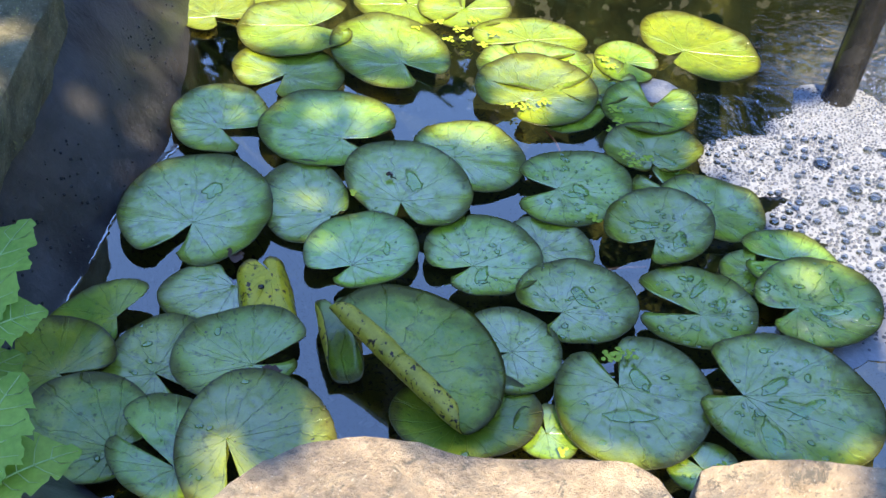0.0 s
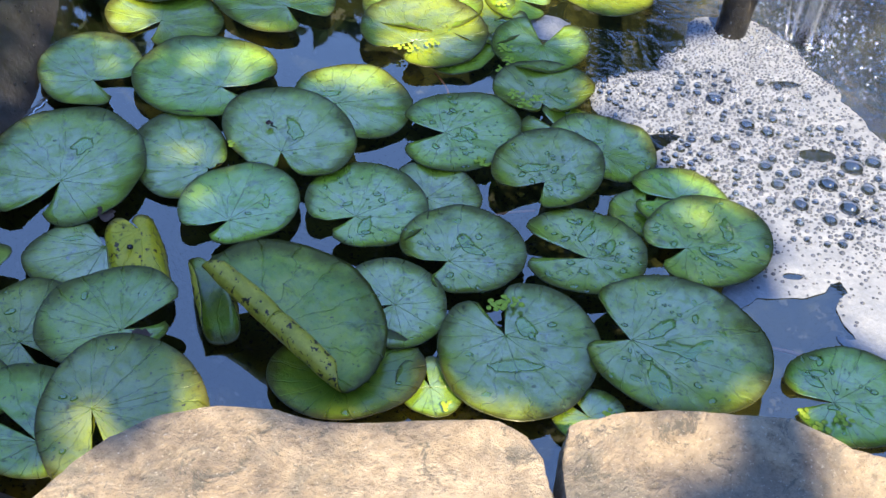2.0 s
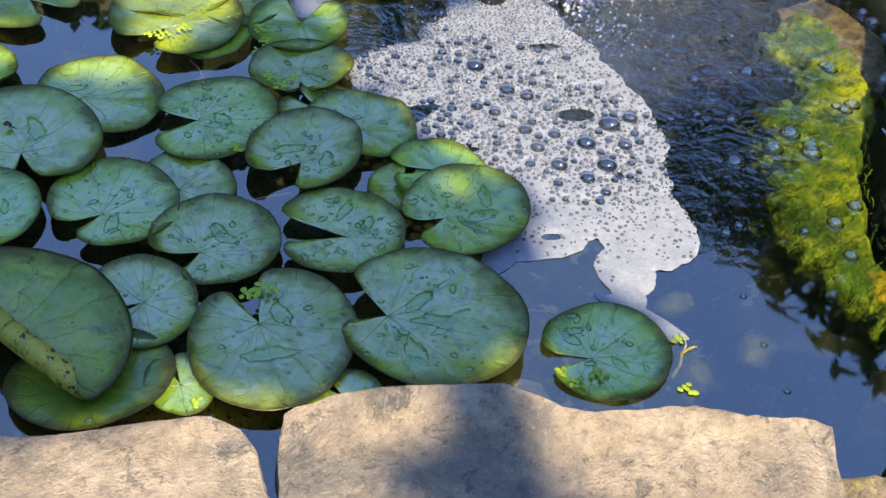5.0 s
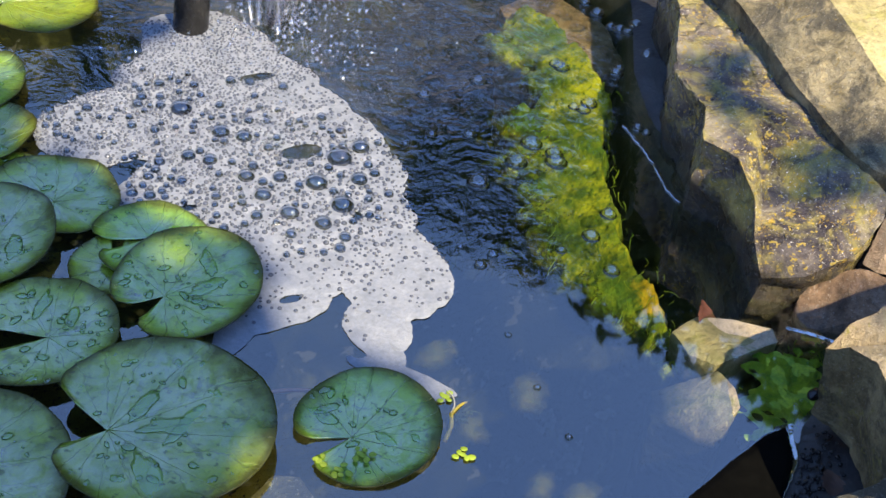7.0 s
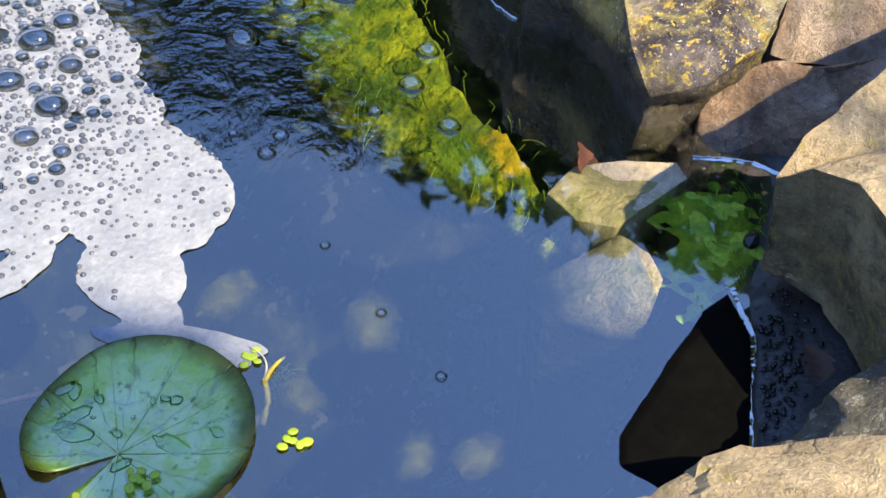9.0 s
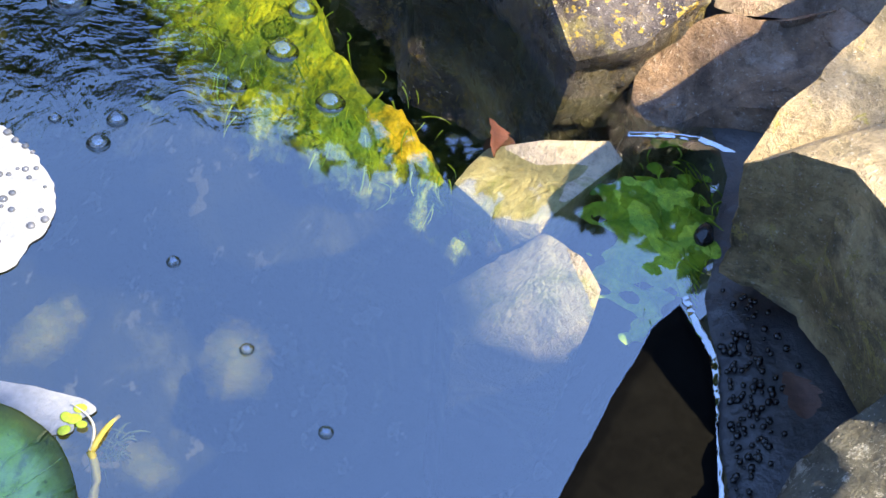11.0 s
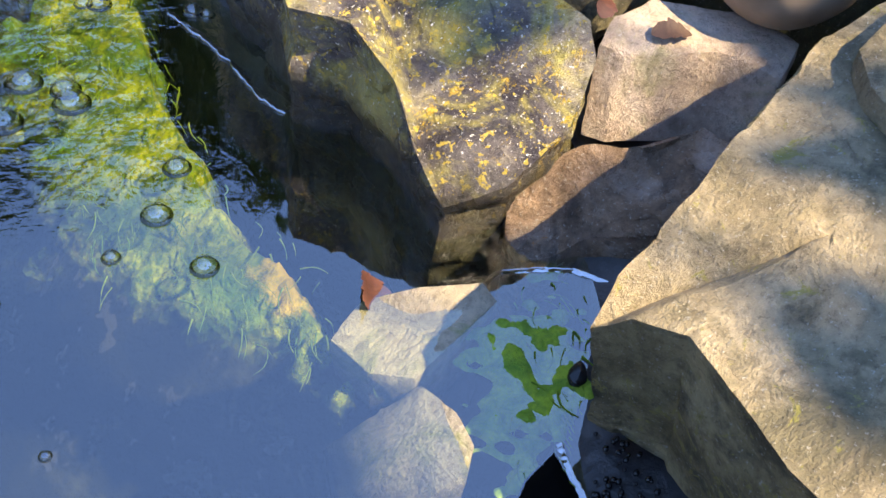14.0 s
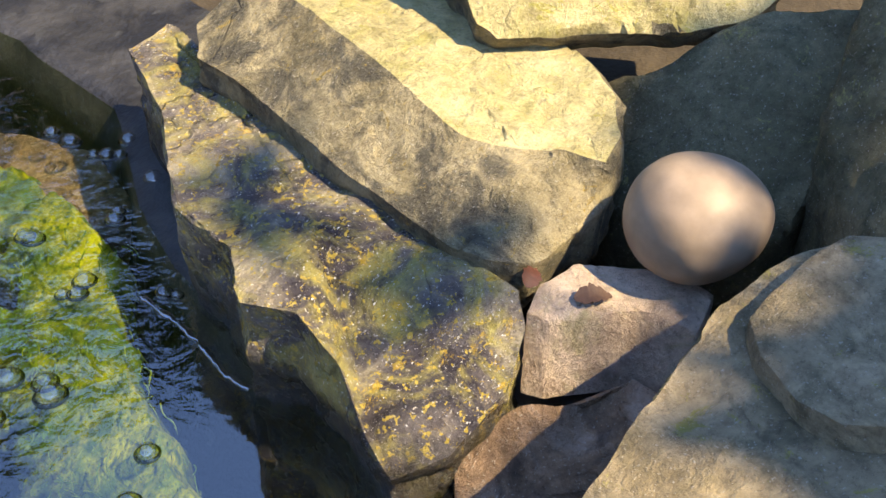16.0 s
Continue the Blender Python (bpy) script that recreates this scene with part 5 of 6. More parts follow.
M_TUFT = plain_material("floating_algae", (0.09, 0.20, 0.004), (0.30, 0.40, 0.012), 60, 0.6, 0.8, 0.003, 240)
tuft_mat = field_sheet("algae_tuft", tuft_field, 0.87, 1.06, 0.58, 0.74, 0.002,
                       lambda x, y, v: -0.006 + np.minimum(0.006, v * 0.6) + 0.0022 * ripple(x, y, 160, 33) + 0.0012 * ripple(x, y, 500, 34), M_TUFT)
tagged(tuft_mat, "ragged green algae floating beside the boulder", "algae", kind="stuff")

rng = random.Random(9)
bm = bmesh.new()
for i in range(420):
    tuft = i % 3 == 0
    if tuft:      # the tuft beside the boulder
        x, y = rng.uniform(0.90, 1.025), rng.uniform(0.61, 0.712)
        if x - 0.965 > 1.0 * (y - 0.605) or y - 0.635 > 1.0 * (x - 0.900):
            continue
        a, l, z = rng.gauss(-2.1, 0.35), rng.uniform(0.005, 0.020), rng.uniform(-0.002, 0.001)
    else:
        y = rng.uniform(0.69, 1.20)
        x = np.interp(y, EDGE_Y, EDGE_X) - 0.004 - 0.10 * rng.random()
        if x + y < 1.64:
            continue
        a, l, z = rng.gauss(-2.2, 0.45), rng.uniform(0.005, 0.018), rng.uniform(-0.020, -0.006)
    b = (x + l * math.cos(a), y + l * math.sin(a), z + (rng.uniform(-0.002, 0.001) if tuft else rng.uniform(-0.010, 0.002)))
    tube(bm, curve_pts((x, y, z), b, rng.uniform(-0.2, 0.2) * l, 6, (-math.sin(a), math.cos(a), 0)), rng.uniform(0.0003, 0.0008), 5, 0.3)
tagged(part("algae_strands", bm, M_STRAND), "loose green threads of algae drifting under water", "algae", kind="stuff")


# near-black sheet lying awash at the water's edge
SHEET_X, SHEET_Y = (0.780, 0.792, 0.832, 0.865, 0.900, 0.922), (0.577, 0.590, 0.604, 0.615, 0.626, 0.627)
M_SHEET = plain_material("near_black_sheet", (0.0014, 0.0014, 0.0012), (0.003, 0.003, 0.0025), 40, 0.7, 0.2, 0.001, 120, 0.04)


def dark_sheet_field(x, y):
    v = np.minimum(np.interp(x, SHEET_X, SHEET_Y) - y, x - 0.779 - 0.35 * np.maximum(0, 0.573 - y))
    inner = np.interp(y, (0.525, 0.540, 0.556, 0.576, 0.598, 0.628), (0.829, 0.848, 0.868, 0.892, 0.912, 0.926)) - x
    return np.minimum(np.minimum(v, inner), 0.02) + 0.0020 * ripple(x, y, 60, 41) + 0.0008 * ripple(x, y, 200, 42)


dark_sheet = field_sheet("awash_sheet", dark_sheet_field, 0.76, 0.95, 0.47, 0.65, 0.002, lambda x, y, v: -0.0005 + np.minimum(0.0035, v * 0.5), M_SHEET)
tagged(dark_sheet, "near-black sheet lying awash at the liner's edge", "pond liner", kind="structure")


# bright rim of water along the liner
def water_rim(points, radius, seed, label):
    r = random.Random(seed)
    pts = []
    for (x0, y0), (x1, y1) in zip(points, points[1:]):
        for k in range(12):
            t = k / 12
            pts.append((x0 + (x1 - x0) * t + r.uniform(-1, 1) * radius * 0.35, y0 + (y1 - y0) * t + r.uniform(-1, 1) * radius * 0.35, 0.0))
    pts.append((*points[-1], 0.0))
    vs, fs = [], []
    n = len(pts)
    for i, p in enumerate(pts):
        d = (Vector(pts[min(i + 1, n - 1)]) - Vector(pts[max(i - 1, 0)])).normalized()
        side = Vector((-d.y, d.x, 0))
        w = radius * (0.7 + 0.5 * noise.noise(Vector((i * 0.22, seed, 0))))
        for u, h in ((-1.6, 0.0004), (-0.6, 0.0010), (0.2, 0.0016), (0.8, 0.0022), (1.1, 0.0004)):
            vs.append(Vector(p) + side * u * w + Vector((0, 0, h)))
    for i in range(n - 1):
        for k in range(4):
            fs.append((i * 5 + k, (i + 1) * 5 + k, (i + 1) * 5 + k + 1, i * 5 + k + 1))
    ob = mesh_object("water_rim", vs, fs, M_RIM)
    tagged(ob, label, "water", kind="structure")


water_rim([(0.930, 0.627), (0.923, 0.617), (0.911, 0.593), (0.894, 0.579), (0.877, 0.567), (0.853, 0.545), (0.836, 0.530)], 0.0017, 3, "thin bright line of water along the black liner")
water_rim([(-0.240, 1.19), (-0.253, 1.155), (-0.272, 1.095), (-0.287, 1.028), (-0.290, 0.967), (-0.297, 0.892), (-0.310, 0.824)], 0.0050, 5, "bright strip of water along the black liner")
water_rim([(1.004, 0.919), (1.002, 0.942), (1.012, 0.985), (1.016, 1.021), (1.017, 1.059)], 0.0026, 7, "thin bright line of water along a dark rock")
water_rim([(1.000, 0.727), (1.019, 0.712), (1.033, 0.697), (1.039, 0.678)], 0.0013, 9, "thin bright line of water under a wet stone")
r = random.Random(12)
bm = bmesh.new()
for k in range(170):
    t = r.random() ** 0.8
    x, y = 0.950 - 0.085 * t + r.gauss(0, 0.010), 0.604 - 0.06 * t + r.gauss(0, 0.008)
    a = math.atan2(y - CENTRE.y, x - CENTRE.x)
    q = shore_radius(a)
    d = math.hypot(x - CENTRE.x, y - CENTRE.y) / q
    if d < 1.006 or d > 1.09:
        continue
    z = (0.025 * (d - 1) / 0.03 if d < 1.03 else 0.025 + 0.035 * (d - 1.03) / 0.04) / 0.16 * max(0.03, bank(x, y))
    bmesh.ops.create_icosphere(bm, subdivisions=1, radius=r.uniform(0.0009, 0.0020), matrix=pose(x, y, z + 0.001) @ Matrix.Diagonal((1.3, 1, 0.8, 1)))
for k in range(260):
    a = r.uniform(2.55, 3.75)
    d = 1.01 + 0.10 * r.random()
    q = shore_radius(a)
    x, y = CENTRE.x + math.cos(a) * q * d, CENTRE.y + math.sin(a) * q * d
    z = (0.025 * (d - 1) / 0.03 if d < 1.03 else 0.025 + 0.035 * (d - 1.03) / 0.04) / 0.16 * max(0.03, bank(x, y))
    bmesh.ops.create_icosphere(bm, subdivisions=1, radius=r.uniform(0.0008, 0.0022), matrix=pose(x, y, z + 0.001))
tagged(part("water_beads", bm, M_PIPE), "tiny dark glossy beads stuck to the wet liner", "beads", kind="stuff")


bm = bmesh.new()
bmesh.ops.create_uvsphere(bm, u_segments=16, v_segments=10, radius=1.0)
for v in bm.verts:
    v.co = Vector((v.co.x * 0.0085, v.co.y * 0.0052 * (1 - 0.3 * v.co.x), v.co.z * 0.004)) * (1 + 0.15 * fbm(v.co * 2.0, 2))
husk = part("husk", bm, M_PIPE)
husk.matrix_world = pose(0.972, 0.648, 0.002, 0, 0, 25)
tagged(husk, "small black soaked husk floating beside the liner", "husk")

# ---------------------------------------------------------------- duckweed
_bm = bmesh.new()
bmesh.ops.create_uvsphere(_bm, u_segments=10, v_segments=6, radius=1.0, matrix=Matrix.Diagonal((0.0034, 0.0027, 0.0006, 1)))
FROND = bpy.data.meshes.new("frond")
_bm.to_mesh(FROND)
_bm.free()
FROND.materials.append(M_DUCK)
FROND.polygons.foreach_set("use_smooth", [True] * len(FROND.polygons))


def duckweed(x, y, n, seed, z=0.002):
    r = random.Random(seed)
    e = new("duckweed")
    e.location = (x, y, z)
    for i in range(n):
        a = i * 2.4 + r.uniform(-0.4, 0.4)
        d = 0.0034 * math.sqrt(i)
        ob = new("frond", FROND)
        ob.parent = e
        ob.matrix_local = pose(d * math.cos(a), d * math.sin(a), 0.0002 * (i % 3), 0, 0, r.uniform(0, 180)) @ Matrix.Scale(r.uniform(0.7, 1.15), 4)
    return tagged(e, "tiny bright green duckweed cluster", "duckweed", "duckweed")


for i, (x, y, n) in enumerate([(0.643, 0.691, 6), (0.655, 0.752, 5), (0.565, 0.714, 7), (0.543, 0.707, 6), (0.530, 0.721, 4), (0.266, 0.838, 9), (0.256, 0.833, 7), (0.276, 0.841, 6), (0.309, 1.171, 8), (0.298, 1.191, 9), (0.324, 1.183, 6), (0.254, 1.064, 7), (0.269, 1.060, 5),
                               (0.376, 1.055, 6), (0.298, 1.270, 8), (0.293, 1.300, 9), (0.288, 1.250, 7), (0.201, 1.296, 8), (0.176, 1.284, 8), (0.161, 1.293, 6), (0.095, 1.462, 9), (0.085, 1.486, 9), (0.105, 1.517, 8), (0.120, 1.444, 7), (0.071, 1.456, 6), (0.135, 1.480, 8),
                               (0.297, 1.410, 6), (0.287, 1.429, 6), (0.360, 1.044, 4), (0.206, 0.713, 4), (0.439, 0.796, 3), (0.348, 0.703, 4), (-0.021, 1.076, 3), (0.056, 1.504, 5), (0.025, 1.483, 5)]):
    onpad = i in (5, 6, 7, 30, 31, 32, 8, 9, 10, 17, 18)
    duckweed(x, y, n, i, 0.0015 if i < 2 else 0.0045 if i < 5 else 0.018 if onpad else 0.0125)

# ---------------------------------------------------------------- pipe and falling water
pipe = bmesh.new()
tube(pipe, [(0.598, 1.376, -0.40), (0.600, 1.378, 0.0), (0.625, 1.40, 0.20), (0.66, 1.43, 0.50)], 0.021, 20)
tagged(part("water_pipe", pipe, M_PIPE), "upright black plastic pipe standing in the pond", "pipe")

rng = random.Random(77)
fall = new("falling_water")
tagged(fall, "stream of clear water splashing into the pond", "waterfall")
bm = bmesh.new()
for i in range(16):
    x, y = FALL[0] + rng.gauss(0.02, 0.012), FALL[1] + rng.gauss(0, 0.010)
    tube(bm, curve_pts((x + 0.02, y + 0.05, 0.45), (x, y, 0.0), rng.uniform(-0.02, 0.03), 10, (rng.uniform(-1, 1), -1, 0)), rng.uniform(0.0012, 0.0045), 6, 1.5)
part("stream", bm, M_SPRAY, fall, "glassy strands of falling water")
bm = bmesh.new()
for i in range(700):
    a, d = rng.uniform(0, 6.28), abs(rng.gauss(0, 0.09))
    x, y = FALL[0] + 0.03 + d * math.cos(a), FALL[1] + 0.01 + d * math.sin(a)
    h = max(0.0, rng.gauss(0.0, 0.018))
    bmesh.ops.create_icosphere(bm, subdivisions=1, radius=rng.uniform(0.0008, 0.003), matrix=pose(x, y, h + 0.002))
part("spray", bm, M_SPRAY, fall, "bright droplets thrown up by the stream")


# ---------------------------------------------------------------- weeds and dead leaves
def toothed_leaf(length, width, seed, teeth=5, n=40):
    """A soft lobed leaf along +x, folded a little along its midrib."""
    r = random.Random(seed)
    vs, fs = [], []
    for i in range(n + 1):
        t = i / n
        w = width * math.sin(math.pi * t ** 0.8) ** 0.75 * (1 - 0.42 * ((teeth * t + 0.3) % 1.0) ** 1.4 * (0.5 + 0.5 * t)) + 0.0006
        z = 0.10 * length * math.sin(2.4 * t) - 0.12 * length * t * t
        for s in (-1, -0.5, 0, 0.5, 1):
            ww = s * w * (1 + 0.06 * r.uniform(-1, 1))
            vs.append((length * t, ww, z + abs(s) * w * 0.28 - 0.02 * length * math.sin(9 * t) * abs(s)))
    for i in range(n):
        for k in range(4):
            a = i * 5 + k
            fs.append((a, a + 5, a + 6, a + 1))
    return vs, fs


def weed(x, y, z, leaves, seed):
    r = random.Random(seed)
    e = new("weed")
    e.location = (x, y, z)
    tagged(e, "bright green weed with soft toothed leaves beside the pond", "weed", "weeds")
    for turn, rise, length, width, dx, dy, dz in leaves:
        vs, fs = toothed_leaf(length, width, seed + int(turn))
        ob = mesh_object("leaf", vs, fs, M_WEED, e)
        ob.matrix_local = pose(dx, dy, dz, r.uniform(-15, 15), -rise, turn)
        bm = bmesh.new()
        tube(bm, [Vector(vs[k * 5 + 2]) + Vector((0, 0, 0.0004)) for k in range(0, 40, 3)], 0.0011, 5, 0.3)
        for k in range(6, 34, 5):
            for side in (0, 4):
                tip = min(k + 5, 40)
                tube(bm, [Vector(vs[k * 5 + 2]) + Vector((0, 0, 0.0004)), Vector(vs[(k + tip) // 2 * 5 + (1 if side == 0 else 3)]) + Vector((0, 0, 0.0005)), Vector(vs[tip * 5 + side]) * 0.9 + Vector(vs[tip * 5 + 2]) * 0.1], 0.0005, 4, 0.4)
        part("vein", bm, M_VEIN, ob, "pale raised vein")
    bm = bmesh.new()
    tube(bm, [(0, 0, -0.05), (0.004, 0.0, 0.02), (0.0, 0.006, 0.07)], 0.003, 7, 0.6)
    part("stem", bm, M_WEED, e)


weed(-0.262, 0.575, 0.175, [(80, 15, 0.135, 0.036, 0, 0.02, 0.03), (35, 8, 0.075, 0.034, 0.0, 0.02, 0.035), (120, 30, 0.11, 0.034, -0.02, 0, 0.03), (58, 0, 0.085, 0.034, -0.01, -0.01, 0.0)], 5)
weed(-0.205, 0.455, 0.195, [(75, 18, 0.095, 0.034, 0, 0.0, 0.03), (115, 25, 0.10, 0.034, -0.01, 0.0, 0.02), (35, 8, 0.085, 0.03, 0, 0, 0.02)], 15)


M_RUST = plain_material("rusty_leaf", (0.09, 0.028, 0.014), (0.16, 0.055, 0.03), 45, 0.6, 0.4, 0.001)


def dead_leaf(x, y, z, turn, length, width, tilt, label):
    vs, fs = toothed_leaf(length, width, int(turn) + 3, 4)
    ob = mesh_object("dead_leaf", vs, fs, M_RUST if "red" in label else M_BROWN)
    ob.matrix_world = pose(x, y, z, tilt[0], tilt[1], turn)
    tagged(ob, label, "leaf", "dead leaves")


dead_leaf(0.892, 0.538, 0.030, 60, 0.024, 0.010, (10, -10), "dry tan oak leaf caught under a stone")
dead_leaf(0.925, 0.761, -0.003, 55, 0.024, 0.015, (50, -30), "reddish-brown leaf standing in the water")
dead_leaf(1.125, 0.771, 0.100, 20, 0.020, 0.007, (30, -10), "small crumpled red-brown leaf in a crack")
dead_leaf(1.139, 0.742, 0.097, -40, 0.026, 0.008, (10, 0), "dry curled brown leaf on a pale stone")
dead_leaf(-0.135, 0.945, 0.012, 100, 0.034, 0.009, (20, 10), "rotten brown leaf scrap between lily pads")
dead_leaf(-0.080, 0.775, 0.028, -20, 0.034, 0.008, (10, 0), "dry brown leaf lying in a lily pad's slit")
dead_leaf(0.553, 0.965, 0.006, 105, 0.030, 0.003, (0, 0), "thin brown husk floating at the edge of foam")


# ---------------------------------------------------------------- small things on leaves and in the water
M_SNAIL = plain_material("snail_shell", (0.05, 0.02, 0.012), (0.12, 0.05, 0.03), 120, 0.35, 0.3, 0.0005)
M_THREAD = plain_material("pale_thread", (0.55, 0.52, 0.42), (0.68, 0.64, 0.52), 90, 0.5, 0.1, through_light=0.2)
M_SPRIG = plain_material("yellow_sprig", (0.38, 0.30, 0.04), (0.50, 0.40, 0.07), 80, 0.5, 0.2)
M_DARKWEED = plain_material("dark_pondweed", (0.02, 0.03, 0.008), (0.06, 0.08, 0.015), 70, 0.6, 0.2, through_light=0.2)

snail = new("snail")
snail.location = (0.016, 1.108, 0.022)
tagged(snail, "tiny reddish-brown pond snail on a lily pad", "snail")
bm = bmesh.new()
tube(bm, [(0.0032 * math.cos(0.5 * k) * (1 - k / 26), 0.0032 * math.sin(0.5 * k) * (1 - k / 26), 0.0002 * k) for k in range(22)], 0.0017, 8, 0.4)
part("shell", bm, M_SNAIL, snail)
bm = bmesh.new()
tube(bm, curve_pts((0.002, -0.002, -0.001), (0.009, -0.006, -0.001), 0.001, 6), 0.0010, 7, 0.5)
part("foot", bm, M_DARKWEED, snail)

seed = bmesh.new()
bmesh.ops.create_icosphere(seed, subdivisions=3, radius=0.0032)
for v in seed.verts:
    v.co = Vector((v.co.x, v.co.y * 0.85, v.co.z * 0.8)) * (1 + 0.05 * fbm(v.co * 300, 2))
seed = part("seed", seed, M_PIPE)
seed.location = (-0.091, 0.868, 0.049)
tagged(seed, "round black seed stuck to a yellowing lily pad", "seed")

sprig = new("pondweed_sprig")
sprig.location = (0.652, 0.734, -0.001)
tagged(sprig, "yellow-stemmed pondweed sprig with a pale thread, half under water", "pondweed")
bm = bmesh.new()
tube(bm, curve_pts((-0.012, -0.016, -0.012), (0.0, 0.0, 0.002), 0.003, 8, (1, 0, 0)), 0.0022, 8, 0.8)
tube(bm, curve_pts((0.0, 0.0, 0.001), (0.020, 0.010, -0.002), 0.003, 8), 0.0016, 7, 0.5)
part("stem", bm, M_SPRIG, sprig)
bm = bmesh.new()
tube(bm, curve_pts((0.0, 0.0, 0.002), (0.006, 0.024, 0.004), 0.005, 12, (1, -0.2, 0)), 0.0009, 6, 0.3)
part("thread", bm, M_THREAD, sprig, "pale curved thread")
r = random.Random(63)
bm = bmesh.new()
for k in range(46):
    t = r.random()
    a, l = r.uniform(0, 6.28), r.uniform(0.004, 0.010)
    o = Vector((0.018 * t + r.gauss(0.002, 0.003), 0.009 * t - 0.006 + r.gauss(0, 0.003), -0.004))
    tube(bm, curve_pts(o, o + Vector((l * math.cos(a), l * math.sin(a), r.uniform(-0.004, 0.001))), 0.002, 5), 0.0007, 4, 0.3)
tagged(part("whorl", bm, M_DARKWEED, sprig, "dark feathery whorl of needles"), kind="stuff")


M_HAZE = plain_material("hazy_algae", (0.10, 0.11, 0.008), (0.24, 0.21, 0.02), 60, 0.9, 0.6, 0.003, 160)


def ball_falloff(nt):
    g = add(nt, "ShaderNodeTexCoord").outputs["Generated"]
    d = add(nt, "ShaderNodeVectorMath")
    d.operation = "DISTANCE"
    flat = add(nt, "ShaderNodeVectorMath")
    flat.operation = "MULTIPLY"
    flat.inputs[1].default_value = (1, 1, 0)
    nt.links.new(g, flat.inputs[0])
    nt.links.new(flat.outputs[0], d.inputs[0])
    d.inputs[1].default_value = (0.5, 0.5, 0)
    pos = add(nt, "ShaderNodeNewGeometry").outputs["Position"]
    n = calc(nt, "MULTIPLY", calc(nt, "SUBTRACT", noise_tex(nt, pos, 130.0, 6, 0.7), 0.5), 0.9)
    return calc(nt, "SUBTRACT", calc(nt, "ADD", n, 0.5), d.outputs["Value"])


thin_out(M_HAZE, ball_falloff, 0.05, 0.55, 0.34)


def algae_clump(x, y, z, size, long, turn, seed):
    """A soft cloud of algae hanging below the surface."""
    bm = bmesh.new()
    bmesh.ops.create_icosphere(bm, subdivisions=4, radius=1.0)
    for v in bm.verts:
        k = 1 + 0.35 * fbm(v.co * 1.6 + Vector((seed, 0, 0)), 4)
        v.co = Vector((v.co.x * size * long * k, v.co.y * size * k, v.co.z * 0.006 * k))
    ob = part("algae_clump", bm, M_HAZE)
    ob.matrix_world = pose(x, y, z, 0, 0, turn)
    tagged(ob, "hazy yellow-olive clump of algae hanging below the surface", "algae", "algae clumps")


for k, (x, y, z, size, long, turn) in enumerate([(0.676, 0.812, -0.014, 0.016, 1.5, 20), (0.735, 0.745, -0.016, 0.019, 1.3, 60), (0.668, 0.726, -0.014, 0.012, 1.6, 110), (0.729, 0.634, -0.020, 0.014, 1.2, 0), (0.700, 0.655, -0.020, 0.012, 1.4, 40)]):
    algae_clump(x, y, z, size, long, turn, k + 200)


# ---------------------------------------------------------------- trees that shade the pond, out of view
def leaf_cloud(places, size, seed):
    r = random.Random(seed)
    vs, fs = [], []
    for p in places:
        m = Euler((r.uniform(-0.9, 0.9), r.uniform(-0.9, 0.9), r.uniform(0, 6.28))).to_matrix()
        s = size * r.uniform(0.7, 1.3)
        k = len(vs)
        for q in ((-1, 0, 0), (-0.3, -0.42, 0.08), (0.6, -0.3, 0.05), (1.1, 0, -0.1), (0.6, 0.3, 0.05), (-0.3, 0.42, 0.08)):
            vs.append(Vector(p) + m @ (Vector(q) * s))
        fs += [(k, k + 1, k + 2), (k, k + 2, k + 3), (k, k + 3, k + 4), (k, k + 4, k + 5)]
    return vs, fs


SHADE = [(0.0, 1.0, 0, 0.40, 0.22, 620), (0.29, 0.99, 0, 0.17, 0.22, 320), (0.34, 0.81, 0, 0.22, 0.07, 120), (-0.34, 0.86, 0, 0.22, 0.20, 300), (0.30, 1.23, 0, 0.08, 0.11, 60), (0.40, 0.46, 0.21, 0.045, 0.055, 12), (0.17, 0.43, 0.21, 0.02, 0.03, 3),
         (-0.50, 1.2, 0, 0.2, 0.4, 200), (1.08, 0.83, 0.1, 0.035, 0.05, 4), (1.07, 1.0, 0.1, 0.04, 0.09, 4), (-0.08, 1.38, 0, 0.06, 0.05, 12), (1.16, 0.50, 0.17, 0.10, 0.10, 44), (1.10, 0.545, 0.16, 0.055, 0.05, 16), (1.42, 0.64, 0.25, 0.11, 0.10, 40), (1.256, 0.705, 0.15, 0.022, 0.03, 14), (1.205, 0.665, 0.09, 0.018, 0.018, 5),
         (1.37, 0.76, 0.16, 0.06, 0.05, 24), (0.58, 0.745, 0, 0.05, 0.045, 26), (0.49, 0.925, 0, 0.05, 0.05, 22), (0.10, 0.755, 0, 0.07, 0.015, 16), (-0.12, 0.74, 0, 0.09, 0.03, 20), (-0.22, 0.68, 0, 0.09, 0.05, 36),
         (1.080, 0.565, 0.15, 0.03, 0.03, 8), (0.965, 0.515, 0.14, 0.05, 0.02, 4), (-0.16, 1.26, 0, 0.10, 0.06, 14), (0.03, 1.36, 0, 0.14, 0.06, 22), (0.40, 1.36, 0, 0.14, 0.05, 16), (0.515, 0.94, 0, 0.022, 0.035, 10)]
tree = new("tree")
tagged(tree, "leafy garden tree shading the pond", "tree")
r = random.Random(4)
places = []
for cx, cy, cz, rx, ry, count in SHADE:
    for _ in range(count):
        a, d = r.uniform(0, 6.28), math.sqrt(r.random())
        h = r.uniform(2.3, 3.1)
        places.append(Vector((cx + rx * d * math.cos(a), cy + ry * d * math.sin(a), cz)) + SUN_DIR * (h / SUN_DIR.z))
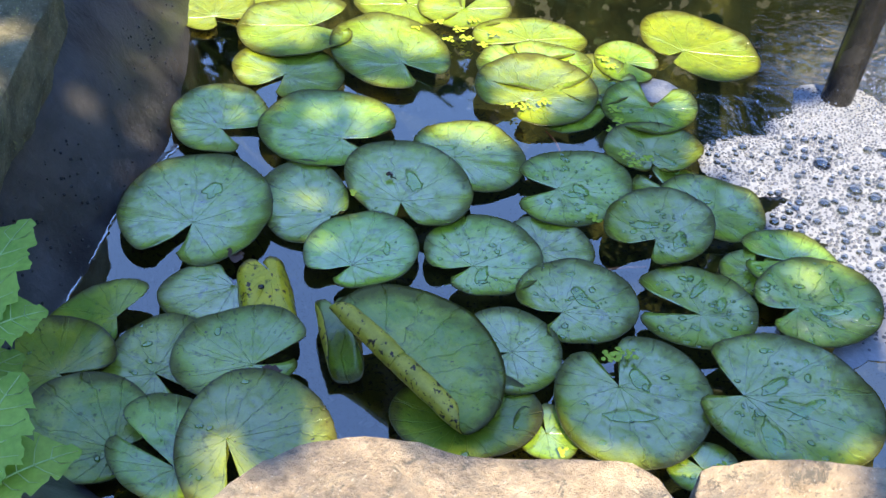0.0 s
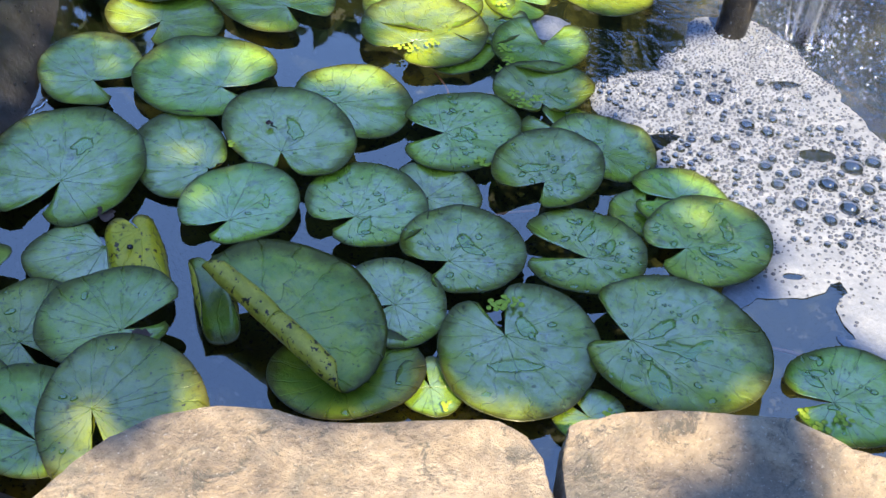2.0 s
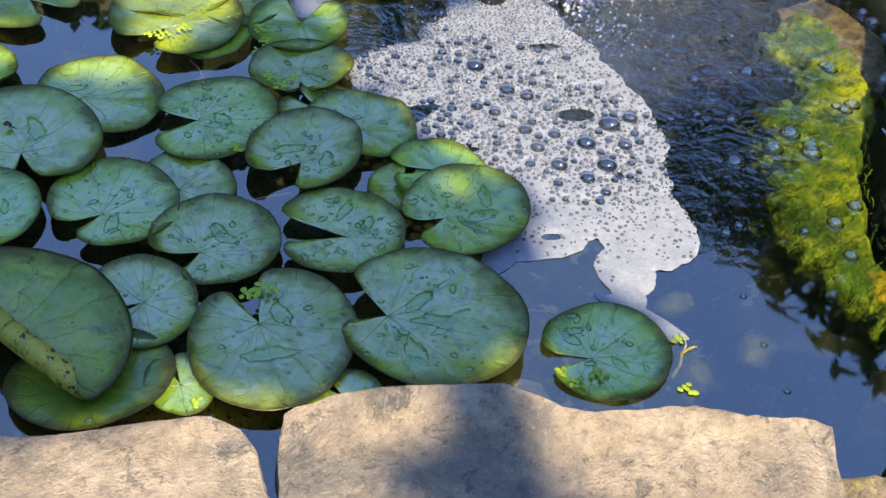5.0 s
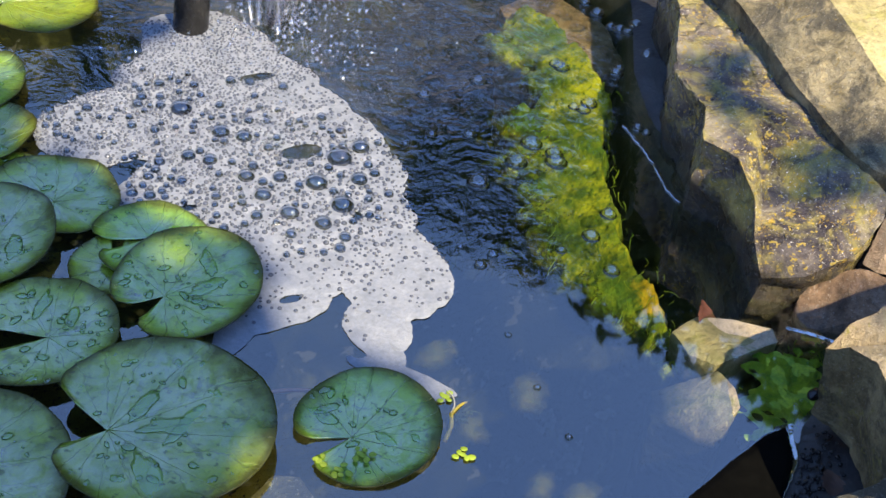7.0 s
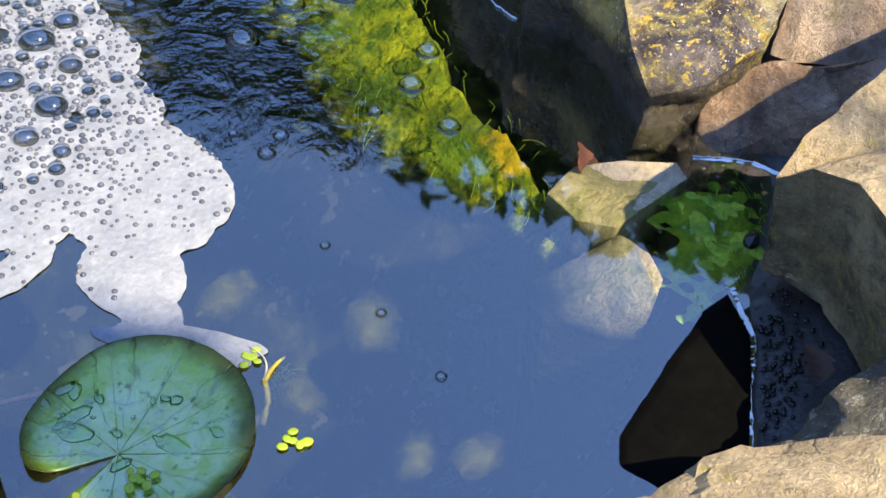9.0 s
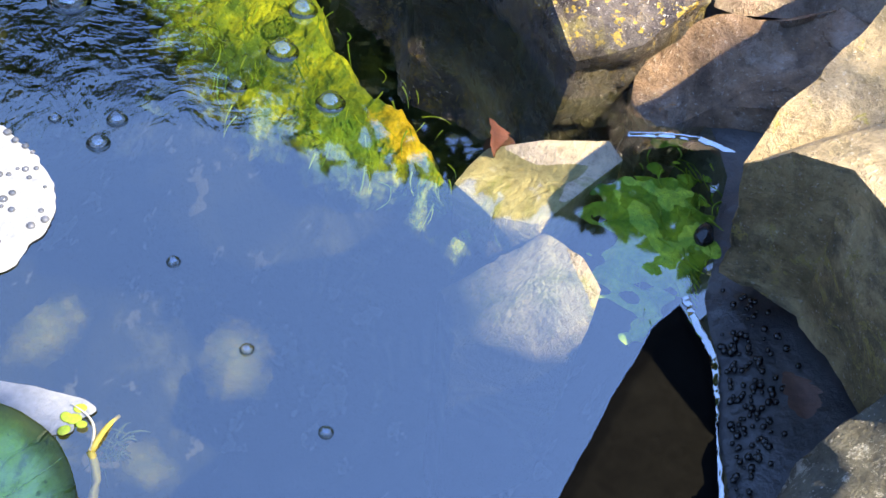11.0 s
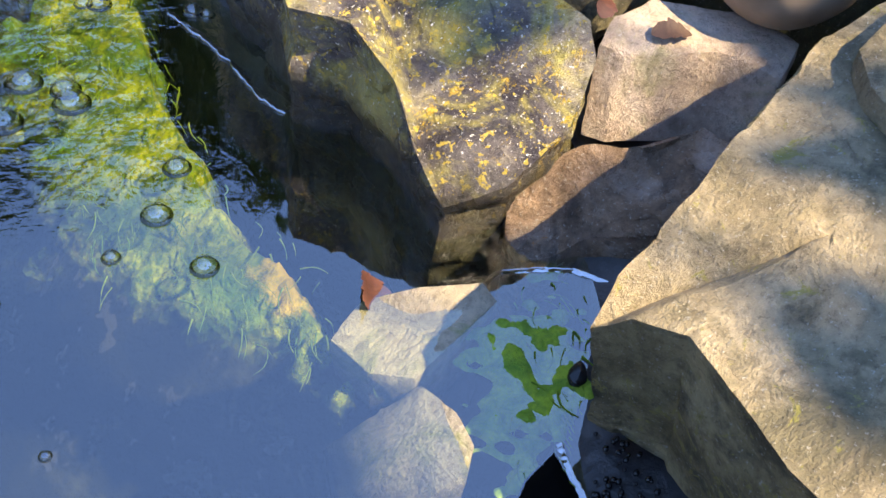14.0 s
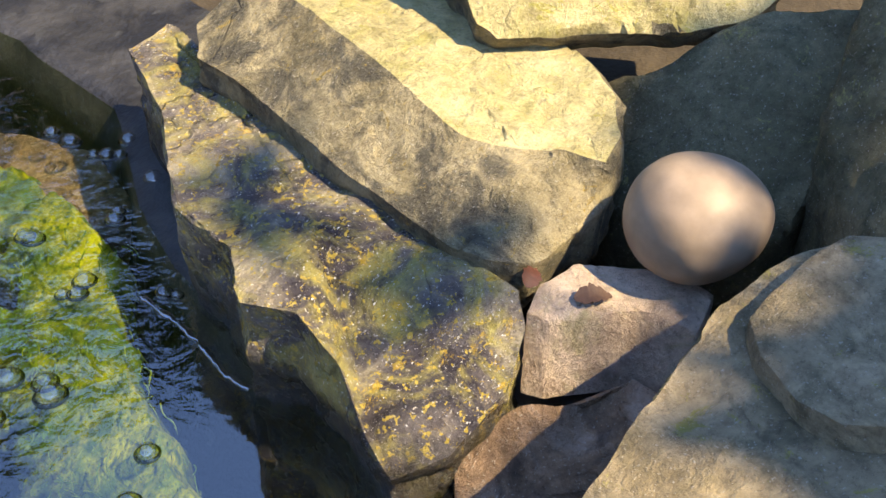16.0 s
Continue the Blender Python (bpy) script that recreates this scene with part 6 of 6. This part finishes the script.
for _ in range(2500):
    a, d = r.uniform(0, 6.28), math.sqrt(r.random())
    places.append(Vector((2.3 + 1.1 * d * math.cos(a), -4.4 + 0.9 * d * math.sin(a), r.uniform(2.0, 4.0))))
vs, fs = leaf_cloud(places, 0.055, 2)
mesh_object("crown", vs, fs, M_CANOPY, tree, smooth=False)
bm = bmesh.new()
tube(bm, [(2.5, -4.6, 0.0), (2.45, -4.55, 1.2), (2.3, -4.3, 2.4), (2.2, -4.2, 3.4)], 0.11, 14, 0.3)
for q in ((1.3, -1.05, 2.75), (0.9, -1.1, 2.7), (1.5, -1.0, 2.8), (2.6, -3.2, 3.4)):
    tube(bm, curve_pts((2.35, -4.4, 2.2), q, 0.25, 10), 0.04, 8, 0.1)
part("trunk", bm, M_BARK, tree)

# unseen hedge, added so the water mirrors dark below its skyline
hedge = new("hedge")
tagged(hedge, "unseen dark green hedge, added for the water to mirror", "hedge")
# bearing in degrees and height, fitted to the dark reflections in the water
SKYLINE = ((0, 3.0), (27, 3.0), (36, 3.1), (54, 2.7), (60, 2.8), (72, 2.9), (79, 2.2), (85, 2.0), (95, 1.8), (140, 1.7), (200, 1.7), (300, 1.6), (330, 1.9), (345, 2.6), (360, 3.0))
places = []
r = random.Random(8)
while len(places) < 70000:
    a = r.uniform(0, 360)
    top = float(np.interp(a, [q[0] for q in SKYLINE], [q[1] for q in SKYLINE]))
    if r.random() > top / 6.0:
        continue
    a = radians(a)
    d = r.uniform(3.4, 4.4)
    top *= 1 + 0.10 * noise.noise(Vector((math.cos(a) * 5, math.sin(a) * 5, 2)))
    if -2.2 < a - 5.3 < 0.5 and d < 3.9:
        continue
    p = Vector((0.4 + d * math.cos(a), 1.0 + d * math.sin(a), 0.1 + top * r.random() ** 0.8))
    places.append(p)
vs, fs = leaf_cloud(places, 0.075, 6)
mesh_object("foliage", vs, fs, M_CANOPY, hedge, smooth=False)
for k in range(14):
    bm = bmesh.new()
    a = 0.2 + k * 0.44
    tube(bm, [(0.4 + 3.9 * math.cos(a), 1.0 + 3.9 * math.sin(a), 0.0), (0.4 + 3.9 * math.cos(a), 1.0 + 3.9 * math.sin(a), 1.2)], 0.03, 7, 0.4)
    part("stem", bm, M_BARK, hedge)
